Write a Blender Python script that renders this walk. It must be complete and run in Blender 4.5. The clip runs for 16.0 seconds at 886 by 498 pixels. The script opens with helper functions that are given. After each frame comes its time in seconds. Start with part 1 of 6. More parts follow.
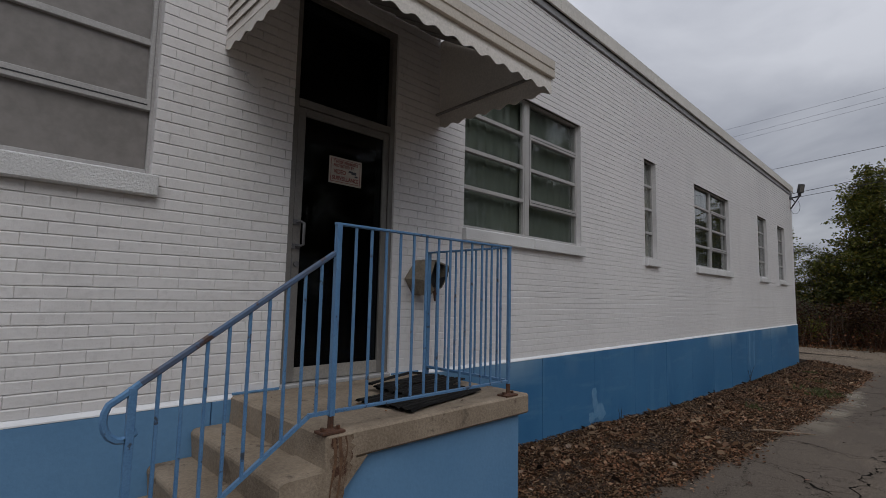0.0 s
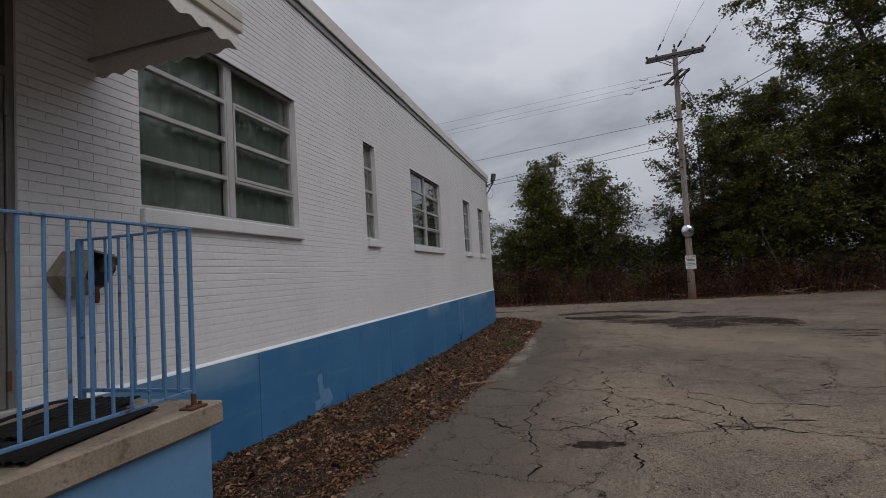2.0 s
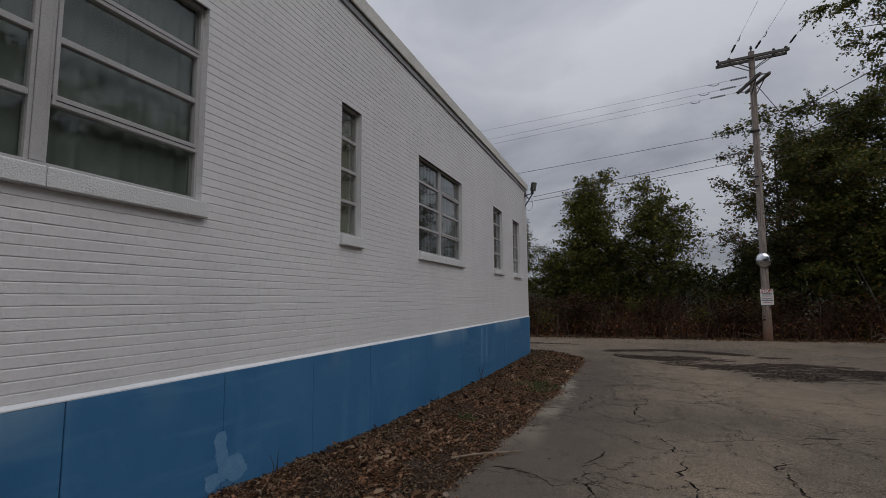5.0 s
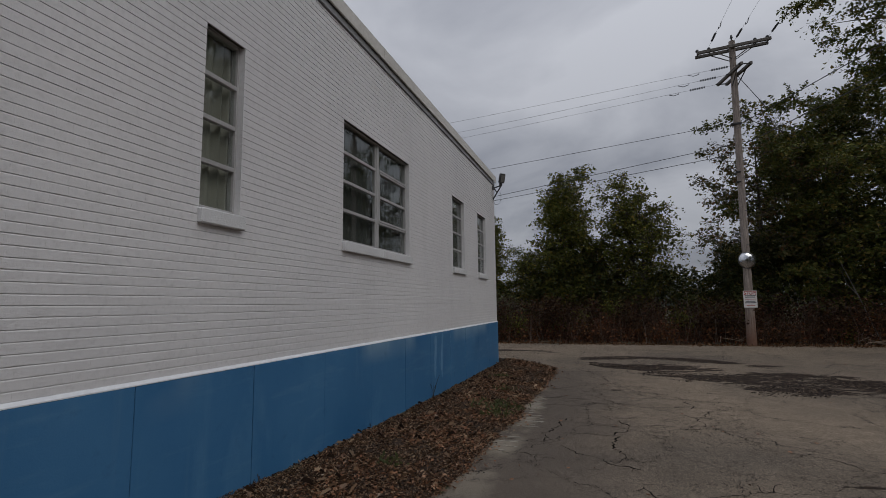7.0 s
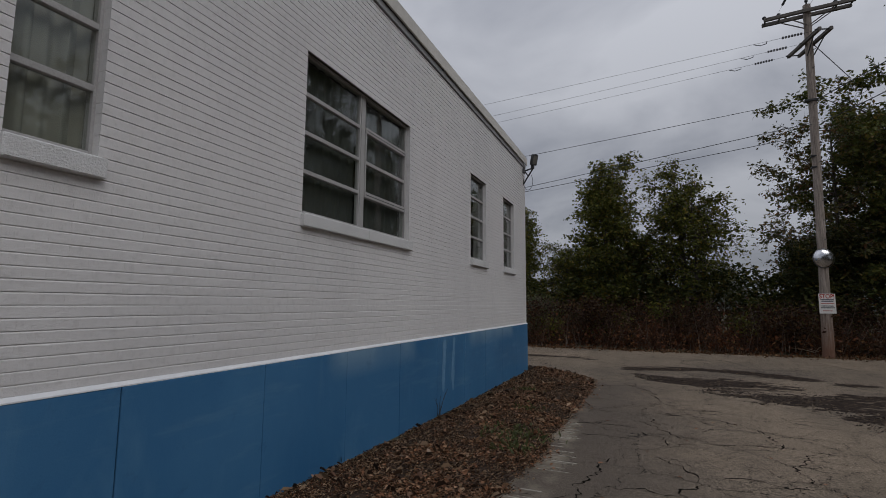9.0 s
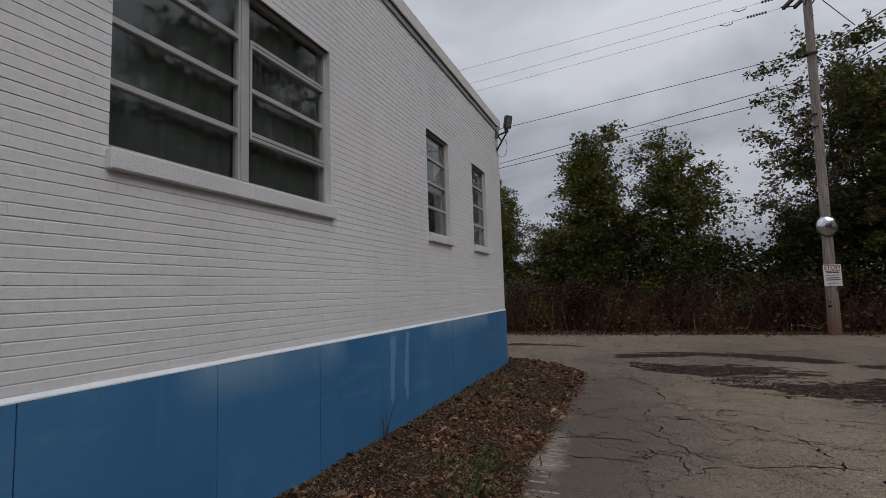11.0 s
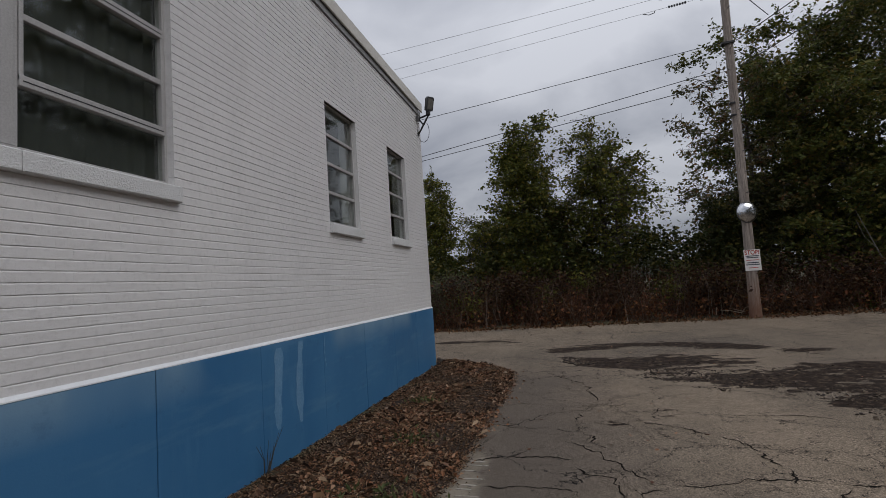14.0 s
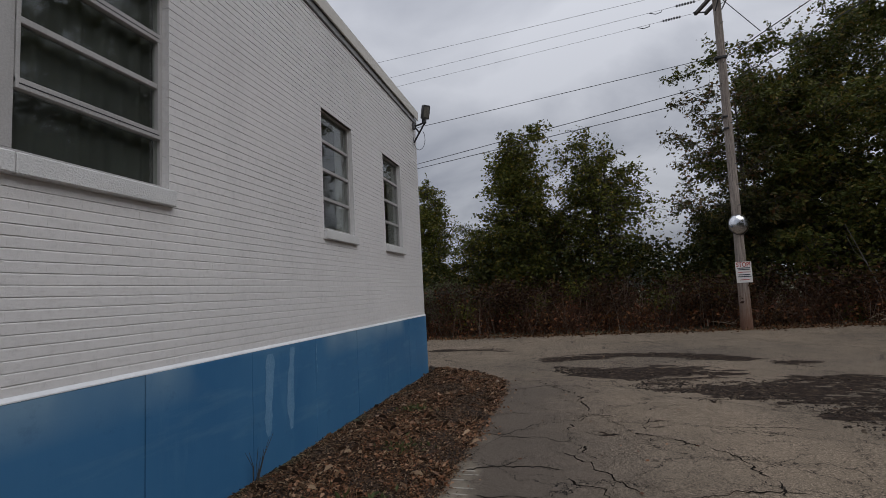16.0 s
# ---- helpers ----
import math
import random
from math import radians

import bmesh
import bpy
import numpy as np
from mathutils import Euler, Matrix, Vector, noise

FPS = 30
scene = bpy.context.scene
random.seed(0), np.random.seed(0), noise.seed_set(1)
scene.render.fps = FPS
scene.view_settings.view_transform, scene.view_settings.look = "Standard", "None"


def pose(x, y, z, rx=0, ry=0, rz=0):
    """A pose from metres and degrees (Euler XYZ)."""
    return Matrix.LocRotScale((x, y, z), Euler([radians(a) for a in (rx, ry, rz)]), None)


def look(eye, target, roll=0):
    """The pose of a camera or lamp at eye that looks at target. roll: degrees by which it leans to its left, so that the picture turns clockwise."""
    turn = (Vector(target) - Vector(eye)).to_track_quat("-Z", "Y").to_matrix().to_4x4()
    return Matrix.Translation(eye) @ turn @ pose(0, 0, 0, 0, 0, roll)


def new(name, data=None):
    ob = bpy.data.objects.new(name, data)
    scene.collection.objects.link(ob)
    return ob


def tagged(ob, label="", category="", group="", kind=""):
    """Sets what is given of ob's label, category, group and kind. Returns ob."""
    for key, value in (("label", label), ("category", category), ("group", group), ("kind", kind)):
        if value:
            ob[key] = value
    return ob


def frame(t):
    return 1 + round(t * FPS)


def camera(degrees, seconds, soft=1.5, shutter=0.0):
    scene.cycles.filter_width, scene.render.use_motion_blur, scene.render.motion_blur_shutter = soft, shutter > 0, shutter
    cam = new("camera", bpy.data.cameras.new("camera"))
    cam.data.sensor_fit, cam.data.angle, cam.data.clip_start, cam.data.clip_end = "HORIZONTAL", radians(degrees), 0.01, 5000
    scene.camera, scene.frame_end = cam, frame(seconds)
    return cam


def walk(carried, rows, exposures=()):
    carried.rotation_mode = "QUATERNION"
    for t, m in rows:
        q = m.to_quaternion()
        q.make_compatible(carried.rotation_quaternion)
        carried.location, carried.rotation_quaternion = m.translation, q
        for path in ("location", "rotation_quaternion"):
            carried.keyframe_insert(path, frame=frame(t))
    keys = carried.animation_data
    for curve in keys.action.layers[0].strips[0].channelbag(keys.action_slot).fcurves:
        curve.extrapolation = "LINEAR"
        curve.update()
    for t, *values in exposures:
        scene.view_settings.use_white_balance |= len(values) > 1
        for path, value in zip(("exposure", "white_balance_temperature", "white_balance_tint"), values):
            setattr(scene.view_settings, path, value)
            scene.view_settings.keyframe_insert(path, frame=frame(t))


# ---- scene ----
cam = camera(85.0, 16.0, soft=0.7)
METRES, EYE, TILT, LEAN, TURN = 9.5, 1.5, 0.0, 0.0, -44.2
PATH = [
    (0, (0.0, 0.028, 1.54), (1.394, 1.45, 1.73), 1.3),
    (0.5, (0.019, 0.025, 1.539), (1.349, 1.504, 1.748), -0.1),
    (1, (0.066, 0.041, 1.534), (1.579, 1.332, 1.737), -1.9),
    (1.5, (0.167, 0.051, 1.526), (1.938, 0.97, 1.665), -2.9),
    (2, (0.423, -0.036, 1.527), (2.347, 0.499, 1.637), -3.5),
    (2.5, (0.727, -0.08, 1.518), (2.669, 0.375, 1.661), -3.3),
    (3, (1.129, -0.016, 1.505), (3.065, 0.459, 1.657), -1.9),
    (3.5, (1.551, -0.018, 1.491), (3.5, 0.392, 1.664), -3.0),
    (4, (1.962, -0.018, 1.487), (3.873, 0.523, 1.722), -1.9),
    (4.2, (2.147, 0.027, 1.465), (4.037, 0.639, 1.697), -0.7),
    (6.3, (4.054, 0.158, 1.393), (5.9, 0.899, 1.598), -0.7),
    (6.5, (4.237, 0.126, 1.385), (6.099, 0.829, 1.584), -1.2),
    (7, (4.673, 0.12, 1.38), (6.56, 0.742, 1.609), -0.7),
    (7.5, (5.133, 0.218, 1.386), (6.919, 1.079, 1.649), 0.5),
    (8, (5.608, 0.187, 1.342), (7.366, 1.113, 1.572), -0.4),
    (8.5, (6.047, 0.213, 1.35), (7.832, 1.091, 1.557), -0.4),
    (9, (6.479, 0.279, 1.357), (8.312, 1.047, 1.582), 0.4),
    (9.2, (6.678, 0.314, 1.351), (8.535, 1.023, 1.571), -0.3),
    (11.3, (8.485, 0.483, 1.287), (10.345, 1.198, 1.458), -1.9),
    (11.5, (8.611, 0.491, 1.276), (10.481, 1.184, 1.435), -1.4),
    (12, (8.944, 0.543, 1.284), (10.845, 1.142, 1.449), -1.9),
    (12.5, (9.173, 0.415, 1.295), (11.09, 0.96, 1.464), -3.4),
    (13, (9.248, 0.342, 1.297), (11.166, 0.882, 1.459), -3.3),
    (13.5, (9.327, 0.399, 1.297), (11.255, 0.91, 1.449), -4.0),
    (14, (9.328, 0.373, 1.294), (11.262, 0.859, 1.447), -3.9),
    (14.5, (9.321, 0.375, 1.301), (11.261, 0.835, 1.457), -3.7),
    (15, (9.309, 0.364, 1.296), (11.254, 0.802, 1.463), -3.7),
    (15.5, (9.304, 0.36, 1.295), (11.244, 0.81, 1.478), -3.3),
    (16, (9.316, 0.368, 1.299), (11.254, 0.828, 1.481), -3.1),
]
walk(cam, [(t, look(eye, target, roll)) for t, eye, target, roll in PATH],
     [(0, 0.03), (1.5, 0.05), (2, 0.07), (2.5, -0.13), (3, -0.1), (3.5, -0.06), (4, -0.2), (6.5, -0.08), (7, -0.24), (9, -0.24), (11.5, 0.07), (13, 0.05), (14, 0.09), (16, 0.05)])

# ---- world, sun ----
def build_world():
    w = bpy.data.worlds.new("overcast")
    scene.world = w
    w.use_nodes = True
    nt = w.node_tree
    nt.nodes.clear()
    N, L = nt.nodes.new, nt.links.new

    def math_node(op, a, b=None, c=None):
        n = N("ShaderNodeMath")
        n.operation = op
        for i, v in enumerate((a, b, c)):
            if v is None:
                continue
            if isinstance(v, (int, float)):
                n.inputs[i].default_value = v
            else:
                L(v, n.inputs[i])
        return n.outputs[0]

    tc = N("ShaderNodeTexCoord")
    sep = N("ShaderNodeSeparateXYZ")
    L(tc.outputs["Generated"], sep.inputs[0])
    up = math_node("MAXIMUM", sep.outputs["Z"], 0.0)
    d = math_node("ADD", up, 0.22)
    com = N("ShaderNodeCombineXYZ")
    L(math_node("DIVIDE", sep.outputs["X"], d), com.inputs[0])
    L(math_node("DIVIDE", sep.outputs["Y"], d), com.inputs[1])
    big = N("ShaderNodeTexNoise")
    big.inputs["Scale"].default_value, big.inputs["Detail"].default_value = 1.15, 7
    big.inputs["Roughness"].default_value, big.inputs["Distortion"].default_value = 0.5, 0.5
    L(com.outputs[0], big.inputs["Vector"])
    ramp = N("ShaderNodeValToRGB")
    ramp.color_ramp.elements[0].position, ramp.color_ramp.elements[0].color = 0.36, (0.237, 0.25, 0.29, 1)
    ramp.color_ramp.elements[1].position, ramp.color_ramp.elements[1].color = 0.63, (0.432, 0.445, 0.487, 1)
    L(big.outputs["Fac"], ramp.inputs[0])
    grad = math_node("MULTIPLY_ADD", up, CLOUD_RISE, CLOUD_LOW)
    mul = N("ShaderNodeVectorMath")
    mul.operation = "SCALE"
    L(ramp.outputs["Color"], mul.inputs[0])
    L(grad, mul.inputs["Scale"])
    sky = N("ShaderNodeTexSky")
    sky.sky_type, sky.sun_disc = "NISHITA", False
    sky.sun_elevation, sky.sun_rotation = radians(48), radians(205)
    b1, b2, add, out = N("ShaderNodeBackground"), N("ShaderNodeBackground"), N("ShaderNodeAddShader"), N("ShaderNodeOutputWorld")
    b1.inputs["Strength"].default_value = 0.006
    L(sky.outputs[0], b1.inputs["Color"])
    L(mul.outputs[0], b2.inputs["Color"])
    L(b1.outputs[0], add.inputs[0])
    L(b2.outputs[0], add.inputs[1])
    L(add.outputs[0], out.inputs[0])


CLOUD_LOW, CLOUD_RISE = 0.76, 1.3
build_world()
sun = new("sun", bpy.data.lights.new("sun", "SUN"))
sun.data.energy, sun.data.angle, sun.data.color = 0.75, radians(40), (1.0, 0.97, 0.93)
sun.matrix_world = look((-6, -13, 16), (0, 0, 0))


# ---- mesh building ----
class Shape:
    def __init__(self):
        self.v, self.f = [], []

    def add(self, verts, faces):
        n = len(self.v)
        self.v += [tuple(p) for p in verts]
        self.f += [tuple(i + n for i in q) for q in faces]
        return self

    def box(self, x0, x1, y0, y1, z0, z1, b=0.0):
        if b <= 0:
            v = [(x, y, z) for z in (z0, z1) for y in (y0, y1) for x in (x0, x1)]
            return self.add(v, [(0, 2, 3, 1), (4, 5, 7, 6), (0, 1, 5, 4), (2, 6, 7, 3), (0, 4, 6, 2), (1, 3, 7, 5)])
        lo, hi = (x0, y0, z0), (x1, y1, z1)
        v, idx = [], {}
        for c in range(8):
            s = [(c >> k) & 1 for k in range(3)]
            for a in range(3):
                p = []
                for k in range(3):
                    e = hi[k] if s[k] else lo[k]
                    p.append(e if k == a else (e - b if s[k] else e + b))
                idx[c, a] = len(v)
                v.append(p)
        f = []
        for a in range(3):
            o = [k for k in range(3) if k != a]
            for s in (0, 1):
                cs = [(s << a) | (i << o[0]) | (j << o[1]) for i, j in ((0, 0), (1, 0), (1, 1), (0, 1))]
                q = [idx[c, a] for c in cs]
                f.append(q if (s == 1) == (a != 1) else q[::-1])
            for i in (0, 1):
                for j in (0, 1):
                    c0 = (i << o[0]) | (j << o[1])
                    c1 = c0 | (1 << a)
                    q = [idx[c0, o[0]], idx[c1, o[0]], idx[c1, o[1]], idx[c0, o[1]]]
                    f.append(q if ((i + j) % 2 == 0) != (a == 1) else q[::-1])
        for c in range(8):
            t = [idx[c, 0], idx[c, 1], idx[c, 2]]
            f.append(t if bin(c).count("1") % 2 else t[::-1])
        return self.add(v, f)

    def turned(self, m, start=0):
        self.v[start:] = [tuple(m @ Vector(p)) for p in self.v[start:]]
        return self

    def tube(self, pts, r, n=8, closed=False):
        pts = [Vector(p) for p in pts]
        rs = r if isinstance(r, (list, tuple)) else [r] * len(pts)
        rings, base = [], len(self.v)
        ref = None
        for i, p in enumerate(pts):
            a, c = pts[max(i - 1, 0)], pts[min(i + 1, len(pts) - 1)]
            if closed:
                a, c = pts[i - 1], pts[(i + 1) % len(pts)]
            d = (c - a).normalized()
            if ref is None:
                ref = Vector((0, 0, 1)) if abs(d.z) < 0.9 else Vector((1, 0, 0))
            s = d.cross(ref).normalized()
            u = s.cross(d).normalized()
            ref = u
            ph = math.pi / n
            self.v += [tuple(p + rs[i] * (math.cos(ph + k * math.tau / n) * s + math.sin(ph + k * math.tau / n) * u)) for k in range(n)]
            rings.append(base + i * n)
        last = len(rings) if closed else len(rings) - 1
        for i in range(last):
            a, c = rings[i], rings[(i + 1) % len(rings)]
            self.f += [(a + k, a + (k + 1) % n, c + (k + 1) % n, c + k) for k in range(n)]
        if not closed:
            self.f += [tuple(reversed(range(rings[0], rings[0] + n))), tuple(range(rings[-1], rings[-1] + n))]
        return self

    def bar(self, a, c, w):
        return self.tube([a, c], w * 0.7071, 4)

    def prism(self, outline, axis, lo, hi):
        """A flat outline of (u, v) carried along an axis from lo to hi."""
        n = len(outline)

        def at(u, w, s):
            return {"x": (s, u, w), "y": (u, s, w), "z": (u, w, s)}[axis]

        v = [at(u, w, lo) for u, w in outline] + [at(u, w, hi) for u, w in outline]
        f = [tuple(range(n))[::-1], tuple(range(n, 2 * n))] + [(i, (i + 1) % n, (i + 1) % n + n, i + n) for i in range(n)]
        return self.add(v, f)

    def strip(self, rows):
        """A sheet through rows of points, all of the same length."""
        n, m = len(rows), len(rows[0])
        return self.add([p for r in rows for p in r], [(i * m + j, i * m + j + 1, (i + 1) * m + j + 1, (i + 1) * m + j) for i in range(n - 1) for j in range(m - 1)])


def mesh_of(name, shape, material, smooth=0.0, fix=True):
    me = bpy.data.meshes.new(name)
    me.from_pydata(shape.v, [], shape.f)
    if fix:
        bm = bmesh.new()
        bm.from_mesh(me)
        bmesh.ops.recalc_face_normals(bm, faces=bm.faces)
        bm.to_mesh(me)
        bm.free()
    if smooth:
        me.polygons.foreach_set("use_smooth", [True] * len(me.polygons))
        me.set_sharp_from_angle(angle=radians(smooth))
    me.materials.append(material)
    return me


def part(name, shape, material, parent=None, label="", smooth=0.0, fix=True):
    ob = new(name, mesh_of(name, shape, material, smooth, fix))
    ob.parent = parent
    return tagged(ob, label)


def thing(name, at, label, category, group="", kind="", turn=0.0):
    ob = new(name)
    ob.empty_display_size = 0.1
    ob.matrix_basis = pose(*at, 0, 0, turn)
    return tagged(ob, label, category, group, kind)


def solid(name, shape, material, label, category, kind="", group="", smooth=0.0, fix=True):
    return tagged(part(name, shape, material, None, label, smooth, fix), "", category, group, kind)


def np_mesh(name, verts, faces, material):
    """A mesh from numpy arrays: verts (n, 3) and faces (m, k)."""
    me = bpy.data.meshes.new(name)
    k = faces.shape[1]
    me.vertices.add(len(verts))
    me.vertices.foreach_set("co", np.asarray(verts, np.float32).ravel())
    me.loops.add(faces.size)
    me.loops.foreach_set("vertex_index", np.asarray(faces, np.int32).ravel())
    me.polygons.add(len(faces))
    me.polygons.foreach_set("loop_start", np.arange(0, faces.size, k, dtype=np.int32))
    me.update(calc_edges=True)
    me.shade_flat()
    me.materials.append(material)
    return me


# ---- materials ----
class Nodes:
    def __init__(self, name):
        self.m = bpy.data.materials.new(name)
        self.m.use_nodes = True
        self.nt = self.m.node_tree
        self.bsdf = self.nt.nodes["Principled BSDF"]
        self.out = self.nt.nodes["Material Output"]

    def n(self, kind, **values):
        node = self.nt.nodes.new(kind)
        for k, v in values.items():
            node.inputs[k.replace("_", " ")].default_value = v
        return node

    def link(self, a, b):
        self.nt.links.new(a, b)
        return b

    def where(self, scale=(1, 1, 1)):
        g = self.n("ShaderNodeNewGeometry")
        mp = self.n("ShaderNodeMapping", Scale=scale)
        self.link(g.outputs["Position"], mp.inputs["Vector"])
        return mp.outputs[0]

    def local(self, scale=(1, 1, 1)):
        g = self.n("ShaderNodeTexCoord")
        mp = self.n("ShaderNodeMapping", Scale=scale)
        self.link(g.outputs["Object"], mp.inputs["Vector"])
        return mp.outputs[0]

    def noise(self, at, scale, detail=4.0, rough=0.55, distort=0.0):
        t = self.n("ShaderNodeTexNoise", Scale=scale, Detail=detail, Roughness=rough, Distortion=distort)
        self.link(at, t.inputs["Vector"])
        return t.outputs["Fac"]

    def ramp(self, fac, *stops):
        r = self.n("ShaderNodeValToRGB")
        e = r.color_ramp.elements
        while len(e) < len(stops):
            e.new(0.5)
        for el, (p, c) in zip(e, stops):
            el.position = p
            el.color = (*c, 1) if isinstance(c, tuple) else (c, c, c, 1)
        self.link(fac, r.inputs[0])
        return r.outputs["Color"]

    def mix(self, fac, a, b, mode="MIX"):
        x = self.nt.nodes.new("ShaderNodeMix")
        x.data_type, x.blend_type = "RGBA", mode
        for v, i in ((fac, 0), (a, 6), (b, 7)):
            if isinstance(v, (int, float)) and i == 0:
                x.inputs[i].default_value = v
            elif isinstance(v, tuple):
                x.inputs[i].default_value = (*v, 1)
            else:
                self.link(v, x.inputs[i])
        return x.outputs[2]

    def math(self, op, a, b=0.0, c=0.0):
        x = self.nt.nodes.new("ShaderNodeMath")
        x.operation = op
        for i, v in enumerate((a, b, c)):
            if isinstance(v, (int, float)):
                x.inputs[i].default_value = v
            else:
                self.link(v, x.inputs[i])
        return x.outputs[0]

    def bump(self, height, strength, distance=0.01, normal=None):
        b = self.n("ShaderNodeBump", Strength=strength, Distance=distance)
        self.link(height, b.inputs["Height"])
        if normal is not None:
            self.link(normal, b.inputs["Normal"])
        return b.outputs[0]

    def done(self, color=None, rough=None, normal=None, metal=0.0, spec=None):
        i = self.bsdf.inputs
        for v, k in ((color, "Base Color"), (rough, "Roughness"), (normal, "Normal"), (metal, "Metallic"), (spec, "Specular IOR Level")):
            if v is None:
                continue
            if isinstance(v, (int, float)):
                i[k].default_value = v
            elif isinstance(v, tuple):
                i[k].default_value = (*v, 1)
            else:
                self.link(v, i[k])
        return self.m


def surface(name, a, b, rough=0.6, scale=3.0, grain=60.0, relief=0.3, depth=0.003, metal=0.0, spots=None, stretch=(1, 1, 1), spread=(0.35, 0.65), spec=None, speck=0.35):
    """A surface of two tones, cloudy at one scale and grainy at another, with optional spots (colour, scale, threshold)."""
    k = Nodes(name)
    at = k.where(stretch)
    big, fine = k.noise(at, scale, 5, 0.6), k.noise(at, grain, 3, 0.6)
    col = k.ramp(big, (spread[0], a), (spread[1], b))
    col = k.mix(speck, col, k.ramp(fine, (0.3, tuple(c * 0.72 for c in a)), (0.7, tuple(min(1, c * 1.2) for c in b))))
    if spots:
        s = k.ramp(k.noise(at, spots[1], 6, 0.65), (spots[2], 0.0), (spots[2] + 0.06, 1.0))
        col = k.mix(s, col, spots[0])
    r = k.math("MULTIPLY_ADD", fine, 0.2, rough - 0.1)
    return k.done(col, r, k.bump(fine, relief, depth), metal, spec)


def brick_paint():
    k = Nodes("white_brick_paint")
    at = k.where()
    isl, obj = k.n("ShaderNodeNewGeometry"), k.n("ShaderNodeObjectInfo")
    rnd = k.math("FRACT", k.math("ADD", isl.outputs["Random Per Island"], obj.outputs["Random"]))
    tone = k.ramp(rnd, (0.0, (0.796, 0.784, 0.778)), (1.0, (0.808, 0.796, 0.79)))
    big = k.noise(at, 0.5, 4, 0.6)
    col = k.mix(0.8, tone, k.ramp(big, (0.3, (0.86, 0.855, 0.865)), (0.7, (0.97, 0.965, 0.965))), "MULTIPLY")
    grime = k.ramp(k.noise(k.where((1.2, 1, 0.25)), 1.6, 7, 0.65), (0.52, 1.0), (0.78, 0.93))
    col = k.mix(1.0, col, grime, "MULTIPLY")
    fine, mid = k.noise(at, 75, 5, 0.65), k.noise(at, 14, 3, 0.5)
    col = k.mix(1.0, col, k.ramp(k.noise(at, 22, 6, 0.7), (0.34, 0.90), (0.5, 1.0)), "MULTIPLY")
    h = k.math("MULTIPLY_ADD", mid, 1.2, fine)
    return k.done(col, 0.5, k.bump(h, 0.7, 0.005), 0, 0.35)


def blue_panel_paint():
    k = Nodes("blue_panel_paint")
    at = k.where()
    big = k.noise(k.where((1, 1, 0.6)), 0.9, 5, 0.6)
    col = k.ramp(big, (0.3, (0.033, 0.140, 0.300)), (0.72, (0.062, 0.196, 0.375)))
    chalk = k.ramp(k.noise(k.where((1.4, 1, 0.5)), 1.3, 6, 0.6, 0.4), (0.56, 0.0), (0.8, 0.55))
    col = k.mix(chalk, col, (0.12, 0.28, 0.46))
    smear = k.ramp(k.noise(k.where((0.7, 1, 4.5)), 1.4, 6, 0.6), (0.55, 0.0), (0.75, 0.4))
    col = k.mix(smear, col, (0.14, 0.29, 0.44))
    drip = k.ramp(k.noise(k.where((9, 1, 0.35)), 1.1, 5, 0.6), (0.6, 0.0), (0.75, 0.3))
    col = k.mix(drip, col, (0.10, 0.22, 0.36))
    sep = k.n("ShaderNodeSeparateXYZ")
    k.link(at, sep.inputs[0])
    touch = k.math("MULTIPLY", k.ramp(sep.outputs["Z"], (0.52, 0.0), (0.80, 1.0)), k.ramp(k.noise(k.where((0.75, 0, 0.5)), 1.0, 3, 0.5), (0.46, 0.0), (0.62, 0.85)))
    col = k.mix(touch, col, (0.20, 0.33, 0.46))
    fine = k.noise(at, 70, 4, 0.6)
    dirt = k.ramp(k.noise(at, 5, 8, 0.7), (0.6, 0.0), (0.75, 0.35))
    col = k.mix(dirt, col, (0.02, 0.07, 0.15))
    return k.done(col, k.math("MULTIPLY_ADD", big, 0.25, 0.38), k.bump(fine, 0.25, 0.003), 0, 0.4)


